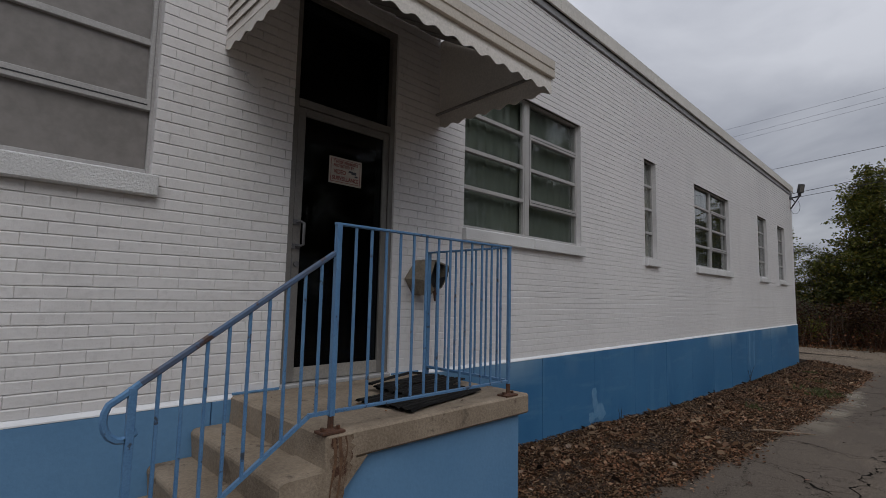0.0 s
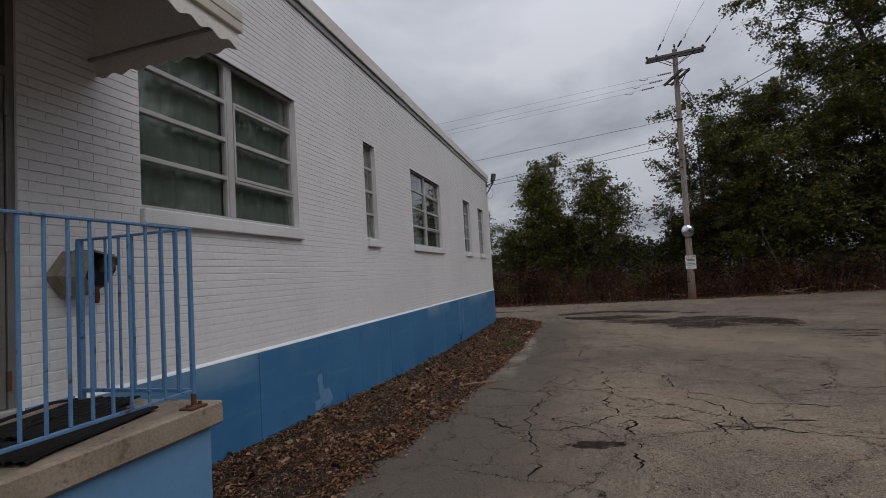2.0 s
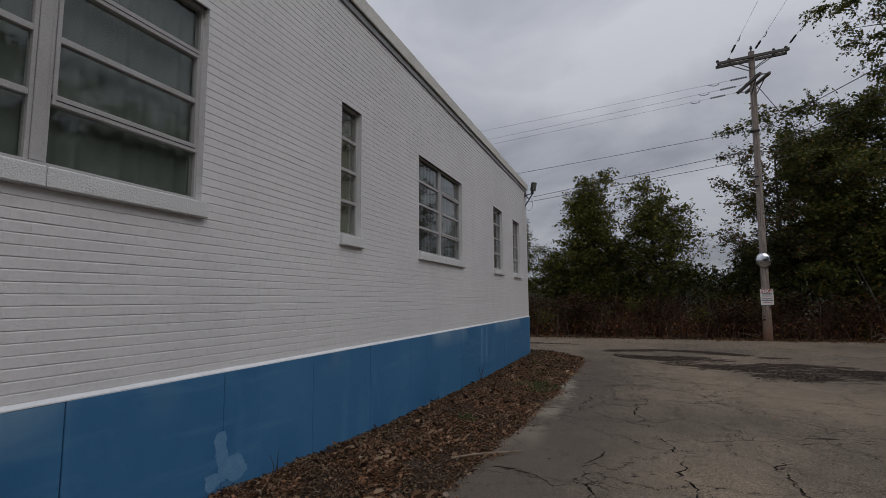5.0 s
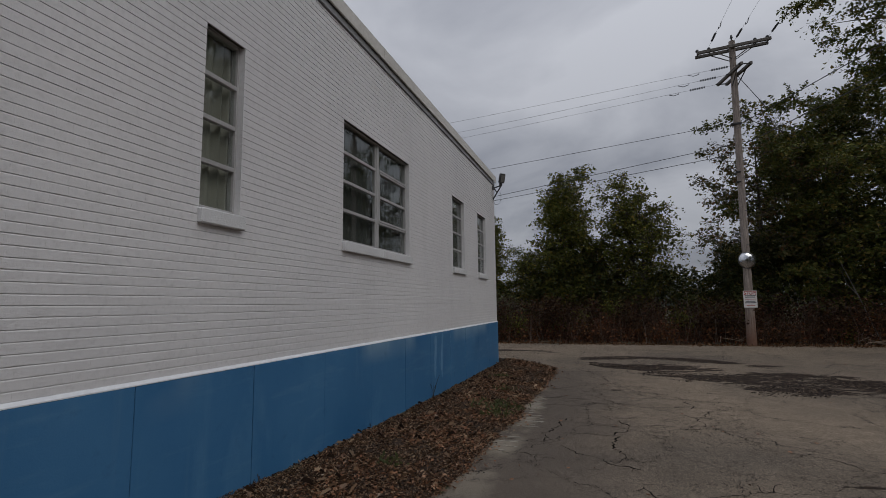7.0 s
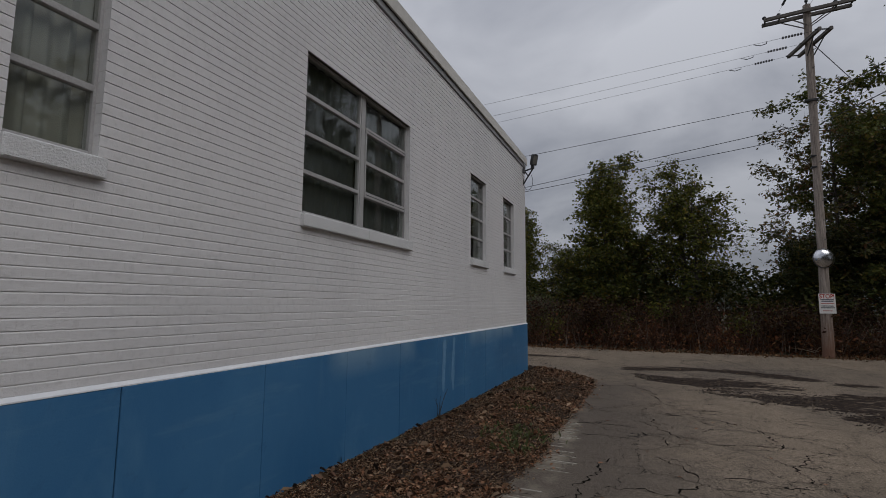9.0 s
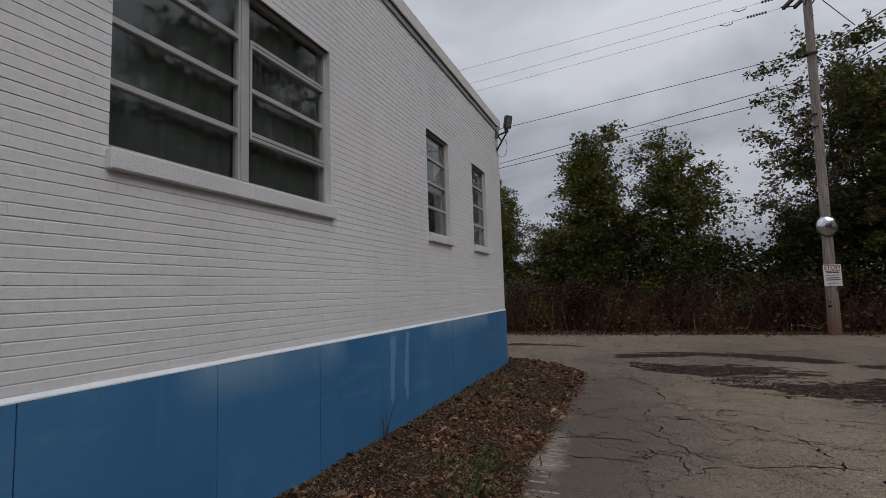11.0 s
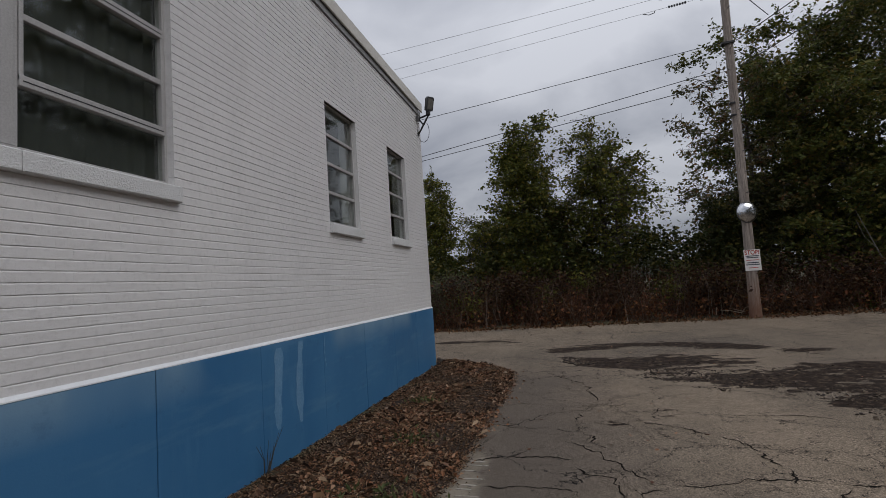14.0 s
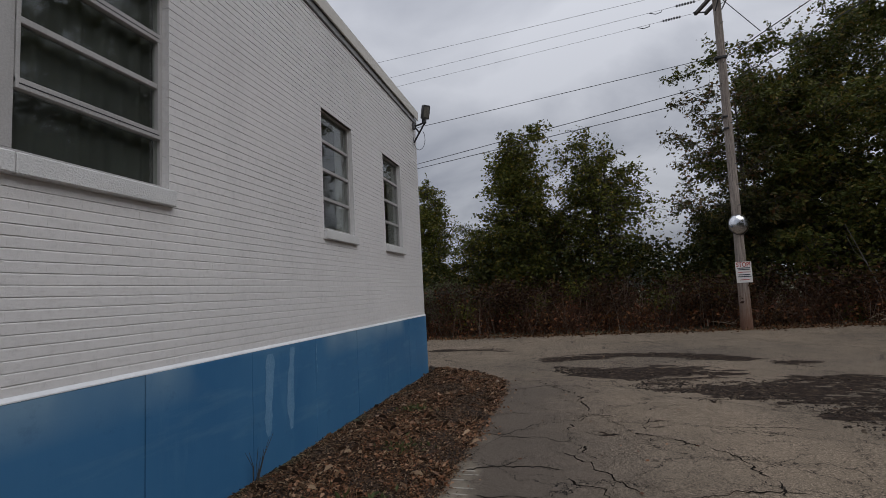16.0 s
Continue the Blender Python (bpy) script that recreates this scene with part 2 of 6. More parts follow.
def asphalt():
    k = Nodes("cracked_asphalt")
    at = k.where()
    warp = k.n("ShaderNodeTexNoise", Scale=1.1, Detail=6, Roughness=0.65)
    k.link(at, warp.inputs["Vector"])
    off = k.n("ShaderNodeVectorMath")
    off.operation = "MULTIPLY_ADD"
    k.link(warp.outputs["Color"], off.inputs[0])
    off.inputs[1].default_value = (0.75, 0.75, 0)
    k.link(at, off.inputs[2])
    jag = k.n("ShaderNodeTexNoise", Scale=5.5, Detail=4, Roughness=0.7)
    k.link(at, jag.inputs["Vector"])
    off2 = k.n("ShaderNodeVectorMath")
    off2.operation = "MULTIPLY_ADD"
    k.link(jag.outputs["Color"], off2.inputs[0])
    off2.inputs[1].default_value = (0.34, 0.34, 0)
    k.link(off.outputs[0], off2.inputs[2])

    def cracks(scale, width):
        v = k.nt.nodes.new("ShaderNodeTexVoronoi")
        v.feature, v.voronoi_dimensions = "DISTANCE_TO_EDGE", "2D"
        v.inputs["Scale"].default_value = scale
        k.link(off2.outputs[0], v.inputs["Vector"])
        # the crack's width wanders and closes here and there
        w = k.math("MULTIPLY", k.ramp(k.noise(at, 0.9, 5, 0.6), (0.33, 0.12), (0.60, 1.0)), width)
        return k.math("LESS_THAN", v.outputs["Distance"], w), v.outputs["Distance"], w

    c1, d1, w1 = cracks(0.62, 0.0040)
    c2, d2, w2 = cracks(1.9, 0.0085)
    mask2 = k.ramp(k.noise(at, 0.28, 3, 0.5), (0.44, 0.0), (0.53, 1.0))
    c2 = k.math("MULTIPLY", c2, mask2)
    crack = k.math("MAXIMUM", c1, c2)
    big, mid, fine, grit = k.noise(at, 0.22, 5, 0.6), k.noise(at, 1.7, 6, 0.7), k.noise(at, 38, 3, 0.7), k.noise(at, 95, 2, 0.6)
    col = k.ramp(big, (0.36, (0.162, 0.134, 0.106)), (0.64, (0.268, 0.213, 0.158)))
    col = k.mix(0.6, col, k.ramp(mid, (0.3, 0.55), (0.72, 1.0)), "MULTIPLY")
    col = k.mix(0.9, col, k.ramp(grit, (0.32, 0.30), (0.5, 0.95), (0.68, 1.9)), "MULTIPLY")
    col = k.mix(0.8, col, k.ramp(fine, (0.30, 0.5), (0.70, 1.35)), "MULTIPLY")
    pits = k.ramp(k.noise(at, 24, 2, 0.5), (0.27, 0.35), (0.34, 1.0))
    col = k.mix(0.8, col, pits, "MULTIPLY")
    halo = k.ramp(k.math("SUBTRACT", d1, w1), (0.0, 0.72), (0.05, 1.0))
    col = k.mix(0.4, col, halo, "MULTIPLY")
    # dark broken stretches of worn surface across the lot
    sep = k.n("ShaderNodeSeparateXYZ")
    k.link(at, sep.inputs[0])
    X, Yc = sep.outputs["X"], sep.outputs["Y"]

    def inside(edge, *limits):
        """How far inside all the limits a place lies: 0 outside, 1 from edge metres on."""
        v = limits[0]
        for q in limits[1:]:
            v = k.math("MINIMUM", v, q)
        return k.math("MINIMUM", k.math("MAXIMUM", k.math("DIVIDE", v, edge), -1.0), 1.0)

    from_y = k.math("ADD", Yc, 1.0)
    arc = k.math("MULTIPLY_ADD", k.math("MULTIPLY", from_y, from_y), -0.2, 21.5)
    arm = inside(0.45, k.math("SUBTRACT", 0.62, k.math("ABSOLUTE", k.math("SUBTRACT", X, arc))), k.math("SUBTRACT", 1.5, Yc), k.math("ADD", Yc, 4.2))
    low_line = k.math("MAXIMUM", k.math("MULTIPLY_ADD", Yc, 1.32, 18.75), 15.3)
    broken = inside(0.5, k.math("SUBTRACT", X, low_line), k.math("SUBTRACT", k.math("MULTIPLY_ADD", Yc, 0.35, 20.1), X), k.math("ADD", Yc, 6.0))
    further = inside(0.8, k.math("SUBTRACT", 1.6, k.math("ABSOLUTE", k.math("SUBTRACT", X, 13.0))), k.math("SUBTRACT", 2.2, k.math("ABSOLUTE", k.math("ADD", Yc, 7.6))))
    corner = inside(0.3, k.math("SUBTRACT", 0.35, k.math("ABSOLUTE", k.math("SUBTRACT", X, 23.0))), k.math("SUBTRACT", 1.2, k.math("ABSOLUTE", k.math("SUBTRACT", Yc, 3.0))))
    area = k.math("MAXIMUM", k.math("MAXIMUM", arm, broken), k.math("MAXIMUM", k.math("MULTIPLY", further, 0.8), corner))
    worn = k.noise(k.where((1.5, 0.5, 1)), 0.7, 6, 0.6, 0.4)
    ragged = k.noise(k.where((2.0, 1.0, 1)), 1.9, 7, 0.68, 0.5)
    damp = k.ramp(k.math("ADD", k.math("ADD", worn, k.math("MULTIPLY", ragged, 0.6)), k.math("MULTIPLY", area, 0.16)), (0.892, 0.0), (0.905, 1.0))
    # older, greyer surface beside the bed
    wander = k.noise(at, 0.6, 5, 0.6)
    old = k.math("MULTIPLY", k.ramp(k.math("MULTIPLY_ADD", wander, 1.6, k.math("ADD", Yc, -0.55)), (0.02, 0.0), (1.0, 0.8)), k.ramp(k.math("MULTIPLY", X, 0.05), (0.88, 1.0), (0.97, 0.0)))
    col = k.mix(old, col, k.mix(0.8, (0.112, 0.093, 0.077), k.ramp(grit, (0.30, 0.45), (0.70, 1.5)), "MULTIPLY"))
    # pale washed fringe of old concrete beside the bed
    fringe = k.math("MULTIPLY", k.ramp(k.math("ADD", sep.outputs["Y"], -0.4), (0.68, 0.0), (0.84, 1.0)), k.math("MULTIPLY", k.ramp(k.math("MULTIPLY", sep.outputs["X"], 0.05), (0.40, 0.0), (0.48, 1.0), (0.70, 1.0), (0.76, 0.0)), k.ramp(k.noise(at, 1.6, 5, 0.6), (0.42, 0.0), (0.58, 0.8))))
    col = k.mix(fringe, col, (0.27, 0.235, 0.185))
    rubble = k.noise(at, 8, 7, 0.78)
    wet_col = k.ramp(rubble, (0.42, (0.015, 0.010, 0.0075)), (0.54, (0.036, 0.024, 0.017)), (0.61, (0.11, 0.08, 0.056)))
    col = k.mix(damp, col, wet_col)
    col = k.mix(crack, col, (0.013, 0.012, 0.011))
    rough = k.math("MULTIPLY_ADD", damp, -0.12, 0.9)
    h = k.math("ADD", k.math("MULTIPLY", crack, -3.0), k.math("ADD", fine, k.math("MULTIPLY", k.math("MULTIPLY", rubble, damp), 2.0)))
    return k.done(col, rough, k.bump(h, 0.6, 0.014), 0, 0.12)


def leafy(name, *stops, glow=0.25):
    k = Nodes(name)
    g = k.n("ShaderNodeNewGeometry")
    col = k.ramp(g.outputs["Random Per Island"], *stops)
    big = k.noise(k.where(), 0.35, 3, 0.5)
    col = k.mix(0.7, col, k.ramp(big, (0.3, 0.62), (0.7, 1.1)), "MULTIPLY")
    k.done(col, 0.6, None, 0, 0.25)
    tr, mx = k.n("ShaderNodeBsdfTranslucent"), k.n("ShaderNodeMixShader")
    k.link(col, tr.inputs["Color"])
    mx.inputs[0].default_value = glow
    k.link(k.bsdf.outputs[0], mx.inputs[1])
    k.link(tr.outputs[0], mx.inputs[2])
    k.link(mx.outputs[0], k.out.inputs[0])
    return k.m


def pane_glass(name, tint, dirt=0.01, gain=1.25):
    k = Nodes(name)
    k.nt.nodes.remove(k.bsdf)
    lw, tr, gl, mx = k.n("ShaderNodeLayerWeight", Blend=0.5), k.n("ShaderNodeBsdfTransparent"), k.n("ShaderNodeBsdfGlossy"), k.n("ShaderNodeMixShader")
    tr.inputs["Color"].default_value = (*tint, 1)
    gl.inputs["Roughness"].default_value = 0.02
    nz = k.noise(k.where((1, 1, 1)), 2.2, 2, 0.5)
    k.link(k.bump(nz, 0.06, 0.02), gl.inputs["Normal"])
    grazing = k.math("MULTIPLY_ADD", k.math("POWER", lw.outputs["Facing"], 5.0), 0.96, 0.04)
    k.link(k.math("MULTIPLY_ADD", grazing, gain, dirt), mx.inputs[0])
    k.link(tr.outputs[0], mx.inputs[1])
    k.link(gl.outputs[0], mx.inputs[2])
    k.link(mx.outputs[0], k.out.inputs[0])
    return k.m


WHITE = brick_paint()
SILL = surface("painted_sill", (0.66, 0.66, 0.66), (0.75, 0.75, 0.75), 0.6, 2.5, 75, 1.0, 0.009, speck=0.25)
BLUE = blue_panel_paint()
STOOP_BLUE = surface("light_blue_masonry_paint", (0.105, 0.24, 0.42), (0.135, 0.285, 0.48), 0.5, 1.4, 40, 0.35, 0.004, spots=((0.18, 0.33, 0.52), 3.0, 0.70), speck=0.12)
RAIL_BLUE = surface("blue_rail_paint", (0.075, 0.185, 0.36), (0.115, 0.245, 0.43), 0.42, 9, 120, 0.4, 0.0015, spots=((0.045, 0.06, 0.085), 14.0, 0.60))
RAIL_WORN = surface("worn_handrail_paint", (0.075, 0.15, 0.28), (0.085, 0.10, 0.14), 0.45, 7, 90, 0.4, 0.001, spots=((0.075, 0.045, 0.038), 8.0, 0.56))
CONCRETE = surface("weathered_concrete", (0.185, 0.142, 0.10), (0.34, 0.275, 0.205), 0.88, 3.4, 60, 0.9, 0.0055, spots=((0.13, 0.10, 0.075), 5.0, 0.62))
RUST = surface("rusted_iron", (0.05, 0.025, 0.016), (0.12, 0.05, 0.026), 0.8, 14, 90, 0.8, 0.003)
RUST_STAIN = surface("rust_stain", (0.075, 0.034, 0.018), (0.20, 0.115, 0.065), 0.85, 9, 70, 0.5, 0.004)
RUST_BLEED = surface("bled_rust_on_concrete", (0.11, 0.066, 0.04), (0.25, 0.19, 0.135), 0.88, 16, 60, 0.8, 0.008, spots=((0.07, 0.03, 0.016), 11.0, 0.52))
ALU = surface("dull_aluminium", (0.40, 0.395, 0.39), (0.50, 0.495, 0.49), 0.42, 3, 110, 0.15, 0.001, 0.25)
KICK = surface("scuffed_pale_metal", (0.22, 0.205, 0.185), (0.33, 0.31, 0.28), 0.55, 6, 70, 0.3, 0.002, spots=((0.10, 0.07, 0.05), 7.0, 0.66))
DOOR_METAL = surface("dark_bronze_aluminium", (0.17, 0.16, 0.15), (0.24, 0.228, 0.215), 0.42, 3, 110, 0.15, 0.001, 0.2)
WINDOW_FRAME = surface("painted_window_frame", (0.36, 0.35, 0.345), (0.45, 0.44, 0.435), 0.5, 4, 90, 0.25, 0.001)
SCREEN = surface("grey_pane_paint", (0.205, 0.19, 0.178), (0.25, 0.232, 0.22), 0.35, 1.2, 14, 0.08, 0.001)
GREEN_DRAPE = surface("grey_green_drape", (0.118, 0.132, 0.12), (0.15, 0.166, 0.15), 0.9, 2, 150, 0.3, 0.001)
DARK_DRAPE = surface("dark_drape", (0.05, 0.053, 0.05), (0.075, 0.078, 0.074), 0.9, 2, 150, 0.3, 0.001)
CURTAIN = surface("pale_curtain", (0.27, 0.255, 0.225), (0.36, 0.345, 0.305), 0.9, 2, 150, 0.3, 0.001)
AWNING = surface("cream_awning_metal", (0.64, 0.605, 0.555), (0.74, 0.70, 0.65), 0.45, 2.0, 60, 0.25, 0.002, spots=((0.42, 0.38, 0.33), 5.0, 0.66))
# awning metal again, darkened: the shade under its roof is put into the colour
AWNING_SHADED = surface("shaded_awning_metal", (0.20, 0.188, 0.175), (0.27, 0.255, 0.24), 0.6, 2.0, 60, 0.25, 0.002)
GUTTER = surface("tan_awning_rail", (0.50, 0.45, 0.385), (0.60, 0.545, 0.47), 0.45, 3.0, 60, 0.25, 0.002)
COPING = surface("cream_roof_coping", (0.56, 0.535, 0.485), (0.68, 0.65, 0.60), 0.5, 1.0, 30, 0.25, 0.003)
FLASHING = surface("grey_flashing", (0.24, 0.24, 0.25), (0.33, 0.33, 0.34), 0.5, 1.6, 40, 0.25, 0.003)
ROOFING = surface("dark_roofing", (0.06, 0.06, 0.06), (0.09, 0.09, 0.09), 0.9, 1.0, 30)
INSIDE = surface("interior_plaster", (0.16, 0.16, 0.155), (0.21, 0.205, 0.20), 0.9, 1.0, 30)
RUBBER = surface("black_rubber", (0.008, 0.008, 0.008), (0.016, 0.015, 0.014), 0.75, 6, 80, 0.6, 0.004, spec=0.15)
ASPHALT = asphalt()
SOIL = surface("dark_mulch_soil", (0.018, 0.010, 0.006), (0.055, 0.031, 0.018), 0.95, 4, 40, 1.0, 0.02, spots=((0.105, 0.066, 0.04), 16.0, 0.6))
EARTH = surface("earth_and_grass", (0.05, 0.045, 0.025), (0.075, 0.075, 0.035), 0.95, 0.4, 12, 1.0, 0.02)
GRAVEL_EDGE = surface("pale_broken_concrete", (0.26, 0.235, 0.195), (0.38, 0.35, 0.30), 0.9, 5, 45, 0.8, 0.008, spots=((0.10, 0.085, 0.065), 7.0, 0.56))
def pole_wood():
    k = Nodes("weathered_pole_wood")
    grain, streaks = k.noise(k.where((5, 5, 0.22)), 5, 6, 0.65), k.noise(k.where((14, 14, 0.5)), 6, 4, 0.6)
    col = k.ramp(grain, (0.32, (0.18, 0.145, 0.122)), (0.68, (0.44, 0.375, 0.325)))
    col = k.mix(0.7, col, k.ramp(streaks, (0.35, 0.5), (0.6, 1.1)), "MULTIPLY")
    sep = k.n("ShaderNodeSeparateXYZ")
    k.link(k.where(), sep.inputs[0])
    foot = k.ramp(k.math("MULTIPLY_ADD", grain, 0.5, k.math("MULTIPLY", sep.outputs["Z"], 0.4)), (0.2, 0.85), (0.75, 0.0))
    col = k.mix(foot, col, (0.17, 0.075, 0.04))
    return k.done(col, 0.85, k.bump(streaks, 1.0, 0.012))


POLE_WOOD = pole_wood()
STICK_WOOD = surface("dry_stick_wood", (0.125, 0.082, 0.055), (0.33, 0.25, 0.18), 0.85, 3.5, 22, 1.0, 0.012, stretch=(5, 5, 0.22), spots=((0.05, 0.035, 0.025), 4.0, 0.64))
ARM_WOOD = surface("dark_arm_wood", (0.085, 0.075, 0.068), (0.16, 0.145, 0.13), 0.85, 3.0, 40, 0.6, 0.006)
BARK = surface("dark_bark", (0.045, 0.037, 0.03), (0.10, 0.085, 0.07), 0.9, 5, 30, 0.8, 0.012)
# near-black so that the shade under the window heads is in the colour
LINTEL_SHADED = surface("shaded_lintel", (0.05, 0.044, 0.04), (0.09, 0.078, 0.07), 0.7, 5, 60, 0.4, 0.002)
BLACK = surface("black_hardware", (0.015, 0.015, 0.016), (0.03, 0.03, 0.032), 0.45, 6, 60, 0.2, 0.001)
WIRE = surface("weathered_cable", (0.03, 0.03, 0.033), (0.055, 0.055, 0.06), 0.6, 6, 60, 0.1, 0.001)
GREY_METAL = surface("grey_lamp_metal", (0.10, 0.10, 0.105), (0.16, 0.16, 0.165), 0.5, 8, 80, 0.2, 0.001, 0.3)
LAMP_METAL = surface("dark_lamp_metal", (0.035, 0.036, 0.038), (0.06, 0.06, 0.062), 0.55, 8, 80, 0.2, 0.001)
LENS = surface("lamp_lens", (0.13, 0.125, 0.115), (0.18, 0.175, 0.16), 0.25, 20, 80)
SIGN_WHITE = surface("sign_white", (0.70, 0.68, 0.66), (0.78, 0.76, 0.74), 0.45, 6, 60, 0.1, 0.001)
SIGN_RED = surface("sign_red", (0.36, 0.045, 0.035), (0.44, 0.06, 0.05), 0.5, 6, 60, 0.1, 0.001)
# sign white turned down to tan-grey: the doorway's shade is in this colour
SIGN_SHADED = surface("shaded_sign_white", (0.46, 0.42, 0.37), (0.55, 0.50, 0.44), 0.5, 6, 60, 0.1, 0.001)
SIGN_INK = surface("dark_red_sign_ink", (0.20, 0.022, 0.018), (0.26, 0.03, 0.025), 0.5, 6, 60, 0.1, 0.001)
SIGN_DARK = surface("sign_dark", (0.04, 0.045, 0.06), (0.06, 0.065, 0.08), 0.5, 6, 60, 0.1, 0.001)
HOOD = surface("weathered_tan_hood", (0.15, 0.122, 0.088), (0.26, 0.22, 0.165), 0.8, 9, 60, 0.8, 0.006, spots=((0.11, 0.085, 0.06), 6.0, 0.58))
MIRROR = Nodes("mirror").done((0.62, 0.63, 0.65), 0.2, None, 1.0)
GLASS = pane_glass("window_glass", (0.88, 0.91, 0.89))
DOOR_GLASS = pane_glass("dark_door_glass", (0.34, 0.35, 0.36), 0.004, 0.4)
LEDGE = surface("white_ledge_paint", (0.78, 0.80, 0.83), (0.86, 0.88, 0.90), 0.5, 3, 40, 0.2, 0.002, speck=0.1)
STREAK = surface("faded_paint_streak", (0.085, 0.235, 0.42), (0.16, 0.31, 0.48), 0.6, 6, 50, 0.2, 0.002)
LITTER = leafy("dead_leaves", (0.0, (0.022, 0.010, 0.006)), (0.45, (0.118, 0.047, 0.022)), (0.85, (0.29, 0.125, 0.057)), (0.96, (0.30, 0.18, 0.09)), (1.0, (0.42, 0.30, 0.19)), glow=0.1)
CHIPS = leafy("wood_chips", (0.0, (0.02, 0.011, 0.007)), (0.5, (0.07, 0.038, 0.021)), (0.72, (0.25, 0.15, 0.085)), (1.0, (0.58, 0.43, 0.29)), glow=0.0)


# ---- the lie of the land ----
def ground_z(x):
    return float(np.interp(x, (-60, -10, 0, 5, 10, 14, 20, 27, 40, 700), (0.5, 0.16, 0.0, -0.14, -0.265, -0.34, -0.375, -0.345, -0.45, -3.0)))


def bed_edge(x):
    """Where the mulch bed gives way to the asphalt."""
    return float(np.interp(x, (2.6, 4.2, 6.5, 8, 10.4, 14, 17.3, 18.6, 19.3, 19.8), (2.05, 1.80, 1.63, 1.60, 1.46, 1.43, 1.36, 1.60, 2.2, 3.25))) + 0.07 * noise.noise((x * 1.3, 0.3, 0)) + 0.05 * noise.noise((x * 4.1, 1.3, 0)) + 0.03 * noise.noise((x * 11, 2.3, 0))


def far_edge(y):
    """Where the asphalt ends and the brush begins."""
    return float(np.interp(y, (-45, -14, -5, 4, 30), (27.5, 27.2, 26.35, 26.3, 27.5))) + 0.18 * noise.noise((y * 0.6, 2, 0))


def bed_lift(x, t):
    """Height of the bed over the ground, from the wall (t = 0) to its edge (t = 1)."""
    wall = float(np.interp(x, (3, 6, 9, 20), (0.05, 0.03, -0.045, -0.055)))
    t = max(0.0, min(1.0, t))
    if t < 0.4:
        u = t / 0.4
        return wall + (0.075 - wall) * u * u * (3 - 2 * u)
    return 0.075 * math.cos((t - 0.4) / 0.6 * math.pi / 2)


# ground sheet out to the horizon, asphalt lying on it
g = Shape()
gx = [-600, -200, -60, -20, -10, 0, 5, 10, 14, 20, 24, 27, 30, 40, 70, 150, 300, 700]
gy = [-600, -200, -80, -40, -20, -10, 0, 10, 20, 40, 80, 200, 600]
g.strip([[(x, y, ground_z(x) - 0.03) for y in gy] for x in gx])
solid("ground", g, EARTH, "earth and rough grass around the lot", "ground", "structure")

a = Shape()
rows = []
ys = [-50, -42, -34, -28, -24] + [-20 + 0.8 * i for i in range(26)] + [0.8 + 0.12 * i for i in range(24)] + [3.6 + 0.9 * i for i in range(36)]
xs = [-55, -20, -10, -5, 0] + [2.4 + 0.4 * i for i in range(45)] + [20.2, 22, 24]
for y in ys:
    xe = far_edge(y)
    row = []
    for x in xs:
        under = 2.5 < x < 19.7 and y > bed_edge(x) + 0.12
        row.append((x, y, ground_z(x) - (0.25 if under else 0.0)))
    rows.append(row + [(xe, y, ground_z(xe)), (xe + 0.06, y, ground_z(xe) - 0.05)])
a.strip(rows)
road = solid("road", a, ASPHALT, "worn grey asphalt lot with long branching cracks and a damp patch", "asphalt", "structure", smooth=40)

CRACK = surface("crack_shadow_dirt", (0.010, 0.009, 0.008), (0.022, 0.019, 0.016), 0.95, 6, 60, 0.6, 0.004, spec=0.03)


def crack(x0, y0, x1, y1, bend, width, seed):
    """A jagged crack between two places, bowed to one side, its width opening and closing."""
    rng = random.Random(seed)
    a, b = Vector((x0, y0)), Vector((x1, y1))
    d = b - a
    side, n = Vector((-d.y, d.x)), max(6, int(d.length / 0.028))
    sh, l, r = rng.uniform(0, 50), [], []
    for i in range(n + 1):
        t = i / n
        taper = min(1.0, 8 * t, 8 * (1 - t))
        off = bend * math.sin(math.pi * t) * side + taper * side.normalized() * (0.16 * min(1, d.length) * noise.noise((t * d.length * 1.6, sh, 0)) + 0.085 * noise.noise((t * d.length * 5, sh, 3)) + 0.05 * noise.noise((t * d.length * 13, sh, 5)) + rng.uniform(-0.014, 0.014))
        c = a + d * t + off
        w = width * 0.42 * (0.18 + 1.5 * max(0.0, 0.42 + noise.noise((t * d.length * 4.5, sh, 9)))) * (0.3 + 0.7 * taper)
        u = side.normalized() * w
        z = ground_z(c.x) + 0.0035
        l.append((c.x + u.x * rng.uniform(0.6, 1.4), c.y + u.y * rng.uniform(0.6, 1.4), z))
        r.append((c.x - u.x * rng.uniform(0.6, 1.4), c.y - u.y * rng.uniform(0.6, 1.4), z))
    part("crack", Shape().strip([l, r]), CRACK, road)
    # hairline side branches
    for _ in range(int(d.length * 1.1 + rng.random())):
        i = rng.randrange(2, n - 1)
        p, turn, pts = Vector(l[i][:2]), math.atan2(d.y, d.x) + rng.choice((-1, 1)) * rng.uniform(0.5, 1.2), []
        for q in range(rng.randrange(5, 13)):
            pts.append((p.x, p.y, ground_z(p.x) + 0.0035))
            turn += rng.uniform(-0.6, 0.6)
            p = p + Vector((math.cos(turn), math.sin(turn))) * 0.04
        h = [max(0.001, 0.0045 * (1 - q / len(pts))) for q in range(len(pts))]
        part("hairline", Shape().strip([[(v[0] + w, v[1] + w, v[2]) for v, w in zip(pts, h)], [(v[0] - w, v[1] - w, v[2]) for v, w in zip(pts, h)]]), CRACK, road)


